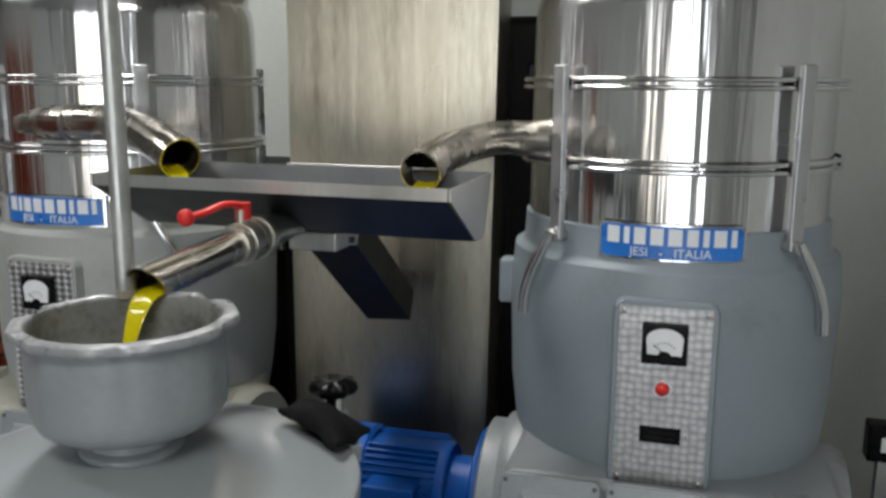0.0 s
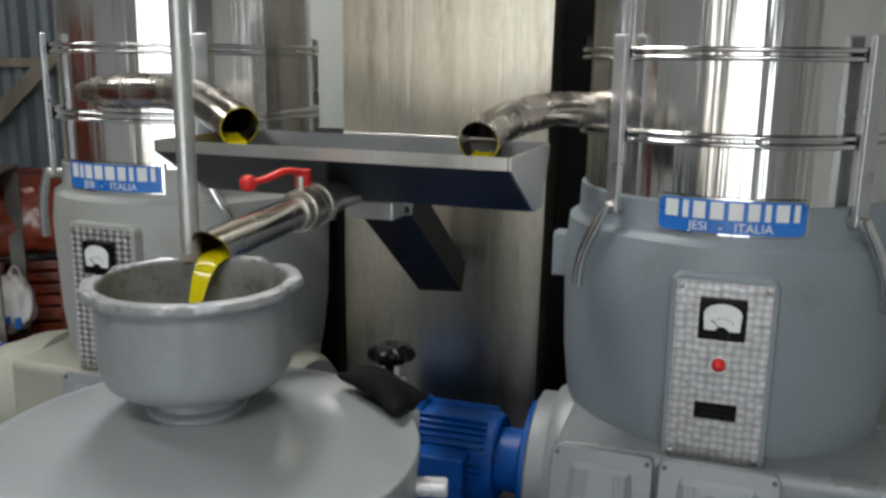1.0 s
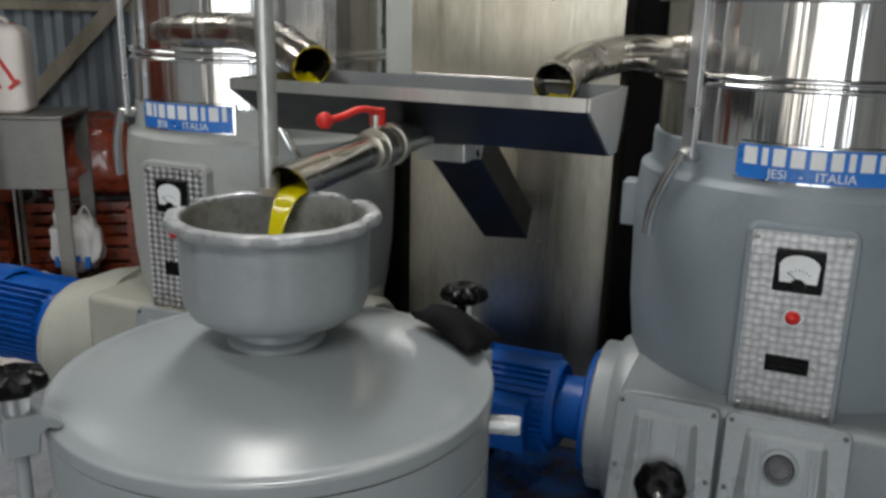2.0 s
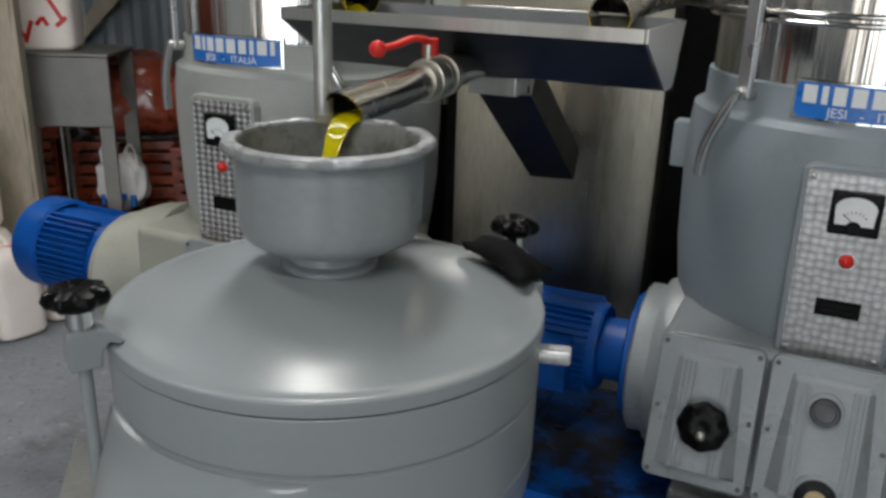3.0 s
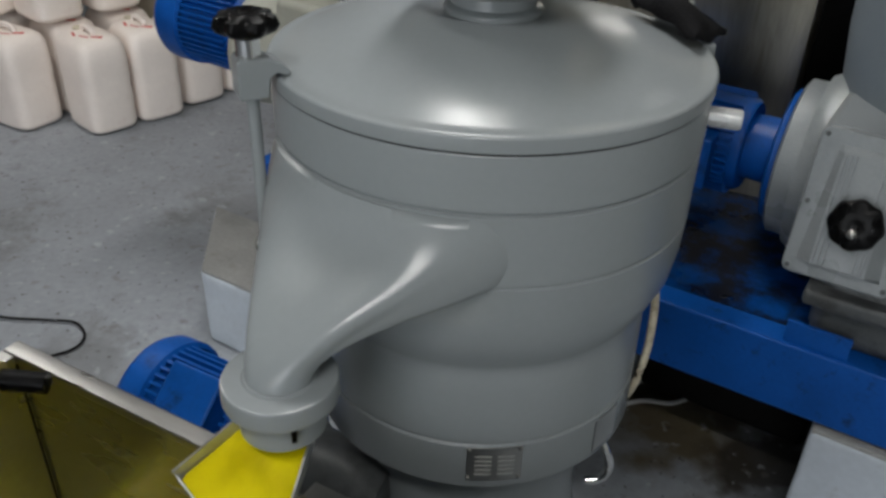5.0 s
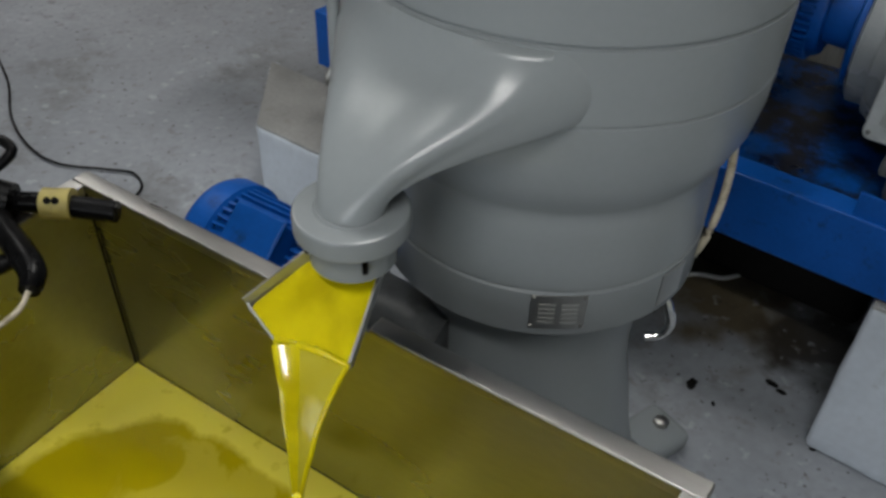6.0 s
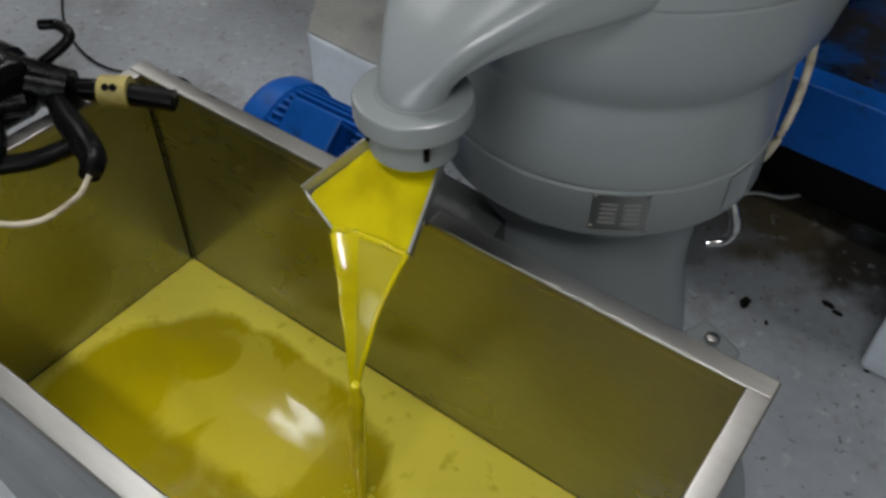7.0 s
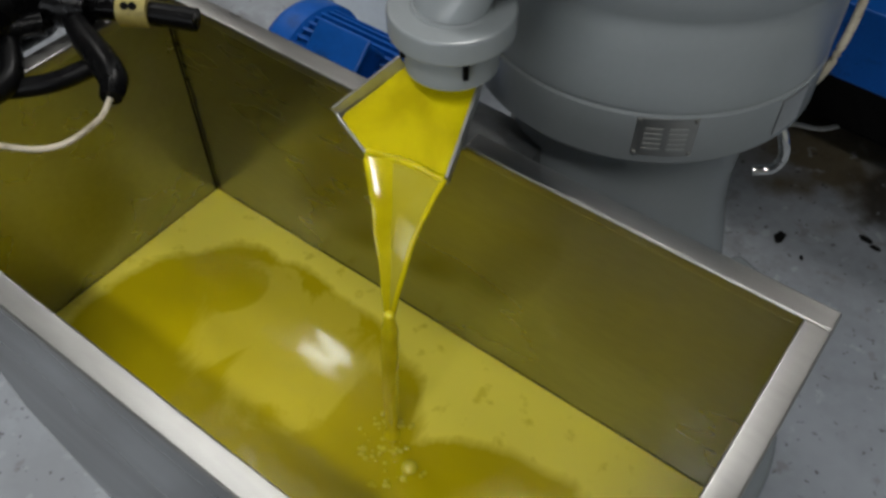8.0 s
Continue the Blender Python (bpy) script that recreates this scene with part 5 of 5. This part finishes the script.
steel_column()
# near-black box that fills the gap behind the separators, with small fittings
dark = thing("dark_housing", pose(0.16, 1.30, 0, 0, 0, -22), "plain dark box standing behind the separators", "machine")
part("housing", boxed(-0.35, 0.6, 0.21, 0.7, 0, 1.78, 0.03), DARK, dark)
part("upper_pipe", tube(bmesh.new(), smooth_path([(0.02, 0.1, 1.70), (-0.04, 0.08, 1.72), (-0.06, 0.06, 1.78), (-0.05, 0.06, 1.9)], 6), 0.018, 14), STEEL_D, dark)
part("elbow_flange", boxed(-0.10, 0.02, 0.03, 0.09, 1.62, 1.66, 0.006), BLACK, dark)
part("gauge_cock", revolve(bmesh.new(), [(0, 0), (0.02, 0.004), (0.024, 0.02), (0.015, 0.034), (0, 0.036)], 18, pose(-0.02, 0.09, 1.42, 90, 0, 0)), STEEL_D, dark)
# black box added to stand in for the deep shade under the frame
sump = thing("drip_sump", RP, "added black box standing in for the shade under the blue frame", "sump")
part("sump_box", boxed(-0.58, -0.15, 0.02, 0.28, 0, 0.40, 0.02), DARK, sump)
# second near-black box, filling the gap behind the light grey separator
dark = thing("dark_housing", pose(-0.98, 1.86, 0, 0, 0, -22), "plain dark box behind the light grey separator", "machine")
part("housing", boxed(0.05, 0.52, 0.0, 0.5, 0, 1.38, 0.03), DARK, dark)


# ---- cloth, hoses and the filling gun ----
def draped_cloth():
    bm = bmesh.new()
    n = 16
    rows = []
    base, d1, d2 = Vector((-0.492, 0.352, 0)), Vector((0.062, -0.080, 0)), Vector((0.042, 0.064, 0))
    for i in range(n + 1):
        row = []
        for j in range(n + 1):
            s, t = i / n, j / n
            p = base + d1 * s + d2 * t
            r = math.hypot(p.x + 0.636, p.y - 0.262)
            z = 1.2365 - min(max(0, r - 0.15), 0.085) * 0.36 + 0.010 + 0.006 * noise.noise(Vector((s * 3, t * 3, 2)))
            z += 0.020 * (math.sin(math.pi * t) * math.sin(math.pi * s)) ** 0.5 if 0 < i < n and 0 < j < n else 0
            row.append(Vector((p.x, p.y, z)))
        rows.append(row)
    under = [[Vector((p.x, p.y, p.z - (0.010 if 0 < i < n and 0 < j < n else 0.006))) for j, p in enumerate(row)] for i, row in enumerate(rows)]
    rim = lambda g: [g[0][j] for j in range(n)] + [g[i][n] for i in range(n)] + [g[n][j] for j in range(n, 0, -1)] + [g[i][0] for i in range(n, 0, -1)]
    loft(bm, rows, False, False)
    loft(bm, under, False, False)
    loft(bm, [rim(rows), rim(under)], False)
    bmesh.ops.remove_doubles(bm, verts=bm.verts, dist=0.0002)
    for v in bm.verts:
        v.co += Vector([0.003 * noise.noise(v.co * 45 + Vector((k * 5, 0, 0))) for k in range(3)])
    ob = part("cloth", bm, RUBBER, None, "", True, 70)
    return tagged(ob, "folded black cloth lying over the lid's edge", "cloth")


draped_cloth()


def hose(name, pts, r, mat, label, category="cable"):
    ob = part(name, tube(bmesh.new(), smooth_path(pts, 8), r, 10), mat)
    return tagged(ob, label, category)


def filling_gun():
    g = thing("filling_gun", BIN @ pose(0.048, -0.026, 0.880), "black oil filling gun laid over the tank's corner", "filling gun")
    part("barrel", tube(bmesh.new(), [(-0.14, -0.138, 0.004), (-0.01, -0.053, 0.0), (0.056, -0.016, -0.006)], 0.0122, 16), BLACK, g)
    part("collar", tube(bmesh.new(), [(-0.012, -0.055, 0.0), (0.014, -0.038, 0.0)], 0.0175, 18), COLLAR, g, "worn yellow collar")
    for k in (0.35, 0.62):
        part("collar_hole", revolve(bmesh.new(), [(0, 0), (0.004, 0), (0.004, 0.0025), (0, 0.0025)], 12, Matrix.Translation(Vector((-0.012, -0.055, 0.0)).lerp(Vector((0.014, -0.038, 0.0)), k) + Vector((0.006, -0.010, 0.0125))) @ pose(0, 0, 0, 40, 0, 30)), BLACK, g)
    part("body", tube(bmesh.new(), smooth_path([(-0.15, -0.15, 0.01), (-0.09, -0.11, 0.012), (-0.035, -0.075, 0.004)], 5), [0.036 - 0.0015 * i for i in range(11)], 14), BLACK, g)
    part("grip", tube(bmesh.new(), smooth_path([(-0.05, -0.09, 0.0), (0.0, -0.110, 0.004), (0.045, -0.124, 0.006), (0.078, -0.136, 0.004), (0.092, -0.152, 0.0)], 5), [0.010 + 0.005 * math.sin(i / 6.5) for i in range(21)], 12), BLACK, g)
    part("pump_body", tube(bmesh.new(), smooth_path([(-0.24, -0.19, -0.005), (-0.19, -0.165, 0.01), (-0.13, -0.135, 0.014), (-0.085, -0.11, 0.01)], 4), [0.046 + 0.010 * math.sin(i / 3) for i in range(13)], 16), BLACK, g)
    part("hose_loop", tube(bmesh.new(), smooth_path([(-0.05, -0.12, 0.005), (-0.10, -0.20, 0.012), (-0.17, -0.235, 0.02), (-0.25, -0.235, 0.03)], 6), 0.013, 12), BLACK, g)
    part("valve_block", boxed(-0.17, -0.055, -0.20, -0.095, -0.025, 0.05, 0.018), BLACK, g)
    part("hose_loop", tube(bmesh.new(), smooth_path([(-0.07, -0.15, 0.0), (-0.02, -0.19, -0.012), (-0.04, -0.245, -0.012), (-0.12, -0.265, 0.0), (-0.22, -0.26, 0.01)], 6), 0.012, 12), BLACK, g)
    part("trigger", tube(bmesh.new(), smooth_path([(-0.075, -0.085, 0.02), (-0.055, -0.05, 0.045), (-0.075, -0.045, 0.052), (-0.095, -0.055, 0.05)], 5), 0.006, 10), BLACK, g)
    part("guard", tube(bmesh.new(), smooth_path([(0.03, -0.118, -0.01), (0.0, -0.165, -0.02), (-0.06, -0.215, -0.022), (-0.15, -0.25, -0.012)], 6), 0.010, 12), BLACK, g)
    part("hose_tail", tube(bmesh.new(), smooth_path([(-0.06, -0.11, 0.0), (-0.08, -0.16, -0.008), (-0.12, -0.20, -0.005), (-0.2, -0.24, 0.0)], 6), 0.012, 12), BLACK, g)
    part("lead", tube(bmesh.new(), smooth_path([(0.092, -0.152, 0.0), (0.094, -0.172, -0.012), (0.072, -0.208, -0.030), (0.02, -0.235, -0.038), (-0.10, -0.27, -0.04)], 7), 0.003, 8), CREAM, g, "thin cream lead")


filling_gun()
hose("floor_cable", [(-2.80, 1.95, 0.006), (-2.66, 1.784, 0.006), (-2.477, 1.583, 0.007), (-2.347, 1.395, 0.006), (-2.211, 1.263, 0.006), (-2.076, 1.195, 0.006), (-1.923, 1.20, 0.006), (-1.837, 1.20, 0.006), (-1.78, 1.133, 0.006), (-1.815, 1.06, 0.006), (-1.98, 0.98, 0.006)], 0.004, BLACK, "thin black cable lying on the floor")
hose("waste_hose", [(-0.430, 0.245, 0.96), (-0.424, 0.240, 0.90), (-0.426, 0.238, 0.83), (-0.440, 0.245, 0.765), (-0.475, 0.30, 0.70), (-0.52, 0.42, 0.5), (-0.50, 0.60, 0.2), (-0.42, 0.72, 0.01)], 0.0048, CREAM, "dirty cream hose hanging beside the separator", "hose")
hose("floor_cable", [(-0.42, 1.02, 0.007), (-0.263, 1.12, 0.007), (-0.166, 1.13, 0.007), (-0.067, 1.22, 0.007), (0.0, 1.4, 0.008)], 0.006, WHITE, "pale cable coiled on the floor under the frame")
hose("floor_cable", [(-0.40, 1.12, 0.007), (-0.25, 1.2, 0.007), (-0.1, 1.24, 0.007), (0.02, 1.4, 0.007)], 0.006, STEEL_D, "grey cable coiled on the floor under the frame")


for x, y, r in ((-0.265, 0.747, 0.013), (-0.087, 0.789, 0.010), (-0.068, 0.768, 0.008), (-0.22, 0.70, 0.005), (-0.02, 0.62, 0.005)):
    bm = bmesh.new()
    bmesh.ops.create_icosphere(bm, subdivisions=2, radius=1)
    for v in bm.verts:
        q = 1 + 0.5 * noise.noise(v.co * 2 + Vector((x * 50, y * 50, 0)))
        v.co = Vector((v.co.x * r * 1.5 * q, v.co.y * r * 0.8 * q, (v.co.z + 0.6) * r * 0.3))
    ob = part("olive_scrap", bm, DARK)
    ob.matrix_world = pose(x, y, 0.0, 0, 0, x * 400)
    tagged(ob, "small dark dried scrap on the concrete floor", "scrap", "floor scraps")


# ---- jerrycans, table, crates at the far side ----
def jerrycan():
    t = thing("jerrycan", pose(0, 0, -5), "translucent cream plastic jerrycan with red paint dashes on top", "jerrycan", "stacked jerrycans")
    loops = []
    for z, k, sh in ((0.0, 0.80, 0), (0.008, 0.92, 0), (0.025, 0.985, 0), (0.16, 1.0, 0), (0.19, 0.975, 0), (0.22, 1.0, 0), (0.30, 1.0, 0), (0.345, 0.97, 0), (0.372, 0.86, 0), (0.386, 0.66, 0), (0.39, 0.4, 0)):
        row = []
        for i in range(28):
            a = 2 * math.pi * i / 28
            c, s = math.cos(a), math.sin(a)
            e = 0.45
            row.append(Vector((0.135 * k * math.copysign(abs(c) ** e, c), 0.106 * k * math.copysign(abs(s) ** e, s), z)))
        loops.append(row)
    part("body", loft(bmesh.new(), loops), PLASTIC, t)
    part("handle", tube(bmesh.new(), smooth_path([(-0.05, 0, 0.378), (-0.04, 0, 0.405), (0.0, 0, 0.413), (0.045, 0, 0.405), (0.055, 0, 0.378)], 5), 0.010, 10), PLASTIC, t)
    part("cap", revolve(bmesh.new(), [(0, 0), (0.020, 0), (0.021, 0.016), (0.018, 0.019), (0, 0.019)], 24, pose(-0.085, 0, 0.378)), CREAM, t, "cream screw cap")
    for x, y, k in ((0.035, -0.035, 20), (-0.02, -0.05, -15), (0.07, 0.0, 50)):
        part("paint_dash", boxed(-0.024, 0.024, -0.005, 0.005, 0.3855, 0.3905, 0.0015, pose(x, y, 0, 0, 0, k)), RED, t, "small red painted dash")
    return t


can = jerrycan()
FLOOR_CANS = [(-2.415, 2.555, -37), (-2.278, 2.725, -39), (-2.172, 2.935, -36), (-2.05, 3.125, -38), (-2.745, 2.525, -24), (-2.63, 2.735, -30), (-2.48, 2.93, -32), (-3.02, 2.60, -18), (-2.92, 2.83, -20)]
TOP_CANS = [(-2.65, 2.70, -34), (-2.49, 2.90, -36), (-2.93, 2.72, -18)]
for x, y, rz in FLOOR_CANS:
    copy_thing(can, pose(x, y, 0, 0, 0, rz))
for x, y, rz in TOP_CANS:
    copy_thing(can, pose(x, y, 0.405, 0, 0, rz))
marked = copy_thing(can, pose(-2.28, 3.44, 1.091, 0, 0, 4))
marked["label"] = "white plastic jerrycan with red painted marks on the table"
for o in (can, *can.children_recursive):
    bpy.data.objects.remove(o)


TABLE_STEEL = material("dull_table_steel", (0.24, 0.235, 0.22), 0.5, 0.6, 0.15, 6, 80, 0.1, (0.16, 0.13, 0.10), 0.4)


def steel_table():
    t = thing("steel_table", pose(-2.157, 3.30, -0.035, 0, 0, 2), "dull stainless steel work table", "table")
    part("brace_rod", tube(bmesh.new(), [(-0.06, -0.01, 0.036), (-0.06, -0.01, 0.80)], 0.006, 8), TABLE_STEEL, t)
    part("apron", boxed(-0.180, 0.180, -0.02, 0.0, 0.795, 1.110, 0.004), TABLE_STEEL, t)
    part("tabletop", boxed(-0.188, 0.188, -0.03, 0.36, 1.110, 1.125, 0.004), TABLE_STEEL, t)
    for x, k in ((-0.18, 0.02), (0.113, 0.067)):
        for y in (-0.018, 0.34):
            part("leg", boxed(x, x + k, y, y + 0.018, 0.035, 0.795 if y < 0 else 1.110, 0.003), TABLE_STEEL, t)


steel_table()


def soft_bag(name, m, sx, sy, sz, mat, label, category, seed):
    bm = bmesh.new()
    bmesh.ops.create_icosphere(bm, subdivisions=4, radius=1)
    for v in bm.verts:
        p = v.co.copy()
        q = 1 + 0.16 * noise.noise(p * 2.2 + Vector((seed, 0, 0))) + 0.06 * noise.noise(p * 7 + Vector((0, seed, 0)))
        v.co = Vector((math.copysign(abs(p.x) ** 0.7, p.x) * sx * q, math.copysign(abs(p.y) ** 0.7, p.y) * sy * q, (math.copysign(abs(p.z) ** 0.75, p.z) * q + 1) * sz))
    zmin = min(v.co.z for v in bm.verts)
    for v in bm.verts:
        v.co.z -= zmin
    ob = part(name, bm, mat, None, "", True, 70)
    ob.matrix_world = m
    return tagged(ob, label, category)


WRAP = material("clear_wrap_orange", (0.30, 0.06, 0.03), 0.2, 0, 0.35, 7, 50, 0.8, (0.55, 0.5, 0.48), 0.35, coat=0.6)
for i, (x, z, r, h) in enumerate(((-0.10, 0.10, -35, 0.05), (-0.055, 0.085, 20, 0.05), (-0.005, 0.13, 40, 0.022), (0.02, 0.13, -30, 0.022), (0.065, 0.19, -30, 0.06), (0.09, 0.13, 50, 0.03))):
    part("paint_stroke", boxed(-0.009, 0.009, -0.1082, -0.105, -h, h, 0.001, pose(x, 0, z, 0, r, 0)), RED, marked, "red hand-painted stroke")
carrier = soft_bag("shopping_bag", pose(-2.03, 3.49, 0.31), 0.118, 0.09, 0.135, BAG, "white plastic carrier bag with dark print on a crate", "bag", 8)
for x in (-0.055, 0.06):
    part("bag_handle", tube(bmesh.new(), smooth_path([(x - 0.03, -0.03, 0.235), (x - 0.026, -0.035, 0.30), (x, -0.04, 0.335), (x + 0.02, -0.035, 0.295), (x + 0.022, -0.03, 0.235)], 5), 0.011, 8, squash=0.4), BAG, carrier)
for x, z, w, h in ((-0.07, 0.075, 0.010, 0.05), (-0.04, 0.075, 0.010, 0.05), (0.0, 0.07, 0.012, 0.055), (0.024, 0.09, 0.012, 0.03), (0.07, 0.07, 0.012, 0.055)):
    part("print_bar", boxed(x - w, x + w, -0.100, -0.06, z - h / 2, z + h / 2, 0.003), PLATE_BLUE, carrier)


def crate(m, h=0.3):
    t = thing("crate", m, "stacked orange-red plastic crate in clear wrap", "crate", "orange crates")
    bm = bmesh.new()
    for x0, x1, y0, y1 in ((-0.25, 0.25, -0.18, -0.165), (-0.25, 0.25, 0.165, 0.18), (-0.25, -0.235, -0.164, 0.164), (0.235, 0.25, -0.164, 0.164)):
        for k in range(5):
            box(bm, x0, x1, y0, y1, 0.02 + k * h / 5, 0.02 + k * h / 5 + h / 5 - 0.018, 0.003)
        box(bm, (x0 + x1) / 2 - 0.02, (x0 + x1) / 2 + 0.02, y0, y1, 0.02, h, 0.002)
    part("side_slats", bm, ORANGE, t)
    part("crate_floor", boxed(-0.25, 0.25, -0.18, 0.18, 0, 0.02, 0.003), ORANGE, t)
    return t


c0 = crate(pose(-1.55, 3.75, 0, 0, 0, 8))
# unseen stack in the west, added to give the drums an orange reflection
for x, y, z, rz in [(-3.55, 1.15 + 0.42 * k, 0.31 * j, 90 + 4 * (j % 3)) for k in range(3) for j in range(6)]:
    copy_thing(c0, pose(x, y, z, 0, 0, rz))
for x, y, z, rz in ((-1.57, 3.75, 0.31, 6), (-2.12, 3.82, 0, 3), (-2.1, 3.84, 0.31, 7), (-2.03, 3.49, 0, 2), (-1.0, 3.8, 0, 4), (-1.02, 3.8, 0.31, 7), (-2.68, 3.8, 0, 4), (-2.68, 3.8, 0.31, 2), (-2.66, 3.8, 0.62, 7)):
    copy_thing(c0, pose(x, y, z, 0, 0, rz))
soft_bag("wrapped_sack", pose(-1.58, 3.75, 0.61, 0, 0, 6), 0.26, 0.19, 0.20, WRAP, "orange bundle in shiny clear film on the crates", "bundle", 5)
soft_bag("wrapped_sack", pose(-2.08, 3.83, 0.61, 0, 0, 6), 0.28, 0.19, 0.21, WRAP, "orange bundle in shiny clear film beside the wall", "bundle", 6)
post = thing("timber_post", pose(-2.41, 3.11, 0, 0, 0, 5), "rough weathered timber post with a split edge", "post")
bm = bmesh.new()
rows = []
for i in range(40):
    z = 3.4 * i / 39
    w = [0.016 * noise.noise(Vector((k, z * 2.5, 0))) + 0.018 * noise.noise(Vector((k * 3, z * 11, 1))) for k in range(4)]
    rows.append([Vector((-0.12 + w[0], -0.03, z)), Vector((0.12 + w[1] * 0.4, -0.03, z)), Vector((0.12 + w[1] * 0.4, 0.03, z)), Vector((-0.12 + w[0], 0.03, z))])
part("plank", loft(bm, rows), WOOD, post)
part("edge_strip", boxed(0.122, 0.14, -0.035, 0.035, 0, 3.4, 0.003), WOOD, post)
rail = thing("wall_rail", pose(-4.5, 4.49, 1.53), "rusty steel rail across the corrugated wall", "rail")
part("rail", boxed(0, 3.1, 0, 0.035, 0, 0.05, 0.003), WOOD, rail)
brace = thing("timber_brace", pose(0, 0, 0), "slanting timber brace against the corrugated wall", "brace")
part("brace", bar(bmesh.new(), (-3.0, 4.45, 0.60), (-1.9, 4.45, 1.72), 0.08, 0.04, (0, 1, 0)), WOOD, brace)
sock = thing("socket_box", pose(1.03, 1.24, 0.66, 0, 0, -25), "dark switch box fixed beside the separator", "switch box")
part("box", boxed(-0.05, 0.05, -0.03, 0.03, 0, 0.1, 0.005), BLACK, sock)
part("post", boxed(-0.02, 0.02, -0.015, 0.015, -0.66, 0.0), STEEL_D, sock)
part("lamp_window", boxed(-0.02, 0.02, -0.034, -0.0295, 0.03, 0.07, 0.002), WHITE, sock)


# ---- what moves ----
def bubble_group(n, r0, spread, seed):
    rng = random.Random(seed)
    bm = bmesh.new()
    for i in range(n):
        a, d = rng.uniform(0, 6.28), spread * rng.random() ** 0.6
        r = r0 * rng.uniform(0.4, 1.2)
        m = pose(d * math.cos(a), d * math.sin(a), 0)
        revolve(bm, [(r * 1.02, -0.001), (r, r * 0.2), (r * 0.75, r * 0.42), (r * 0.35, r * 0.55), (0, r * 0.6)], 10, m)
    return bm


BUBBLE = oil_material("oil_bubble", (0.60, 0.51, 0.01), (0.72, 0.64, 0.06), 0)
bubbles = []
for k, (n, r, sp) in enumerate(((26, 0.0032, 0.03), (20, 0.0028, 0.03), (14, 0.0036, 0.045), (4, 0.0062, 0.03), (3, 0.0085, 0.055))):
    bubbles.append(tagged(part("oil_bubbles", bubble_group(n, r, sp, k + 1), BUBBLE), "cluster of small bubbles on the olive oil", "bubbles", "oil bubbles", "stuff"))


def motions():
    walk(thread, [(0, pose(-0.81, -0.2, 0.55)), (2, pose(-0.8085, -0.2005, 0.55)), (3.5, pose(-0.811, -0.199, 0.55)), (5, pose(-0.809, -0.201, 0.55)), (6.4, pose(-0.8105, -0.2, 0.55)), (7.2, pose(-0.8085, -0.2, 0.55)), (8, pose(-0.81, -0.2, 0.55))])
    starts = ((0.445, -0.180, 60, -0.005), (0.455, -0.185, 130, 0.005), (0.435, -0.170, -80, 0.008), (0.30, -0.10, 20, 0.003), (0.50, -0.155, -30, 0.012))
    for ob, (x, y, turn, drift) in zip(bubbles, starts):
        walk(ob, [(t, BIN @ pose(x + drift * t / 4, y - drift * t / 6, 0.5563, 0, 0, turn * t / 8)) for t in (0, 2, 4, 6, 8)])


motions()
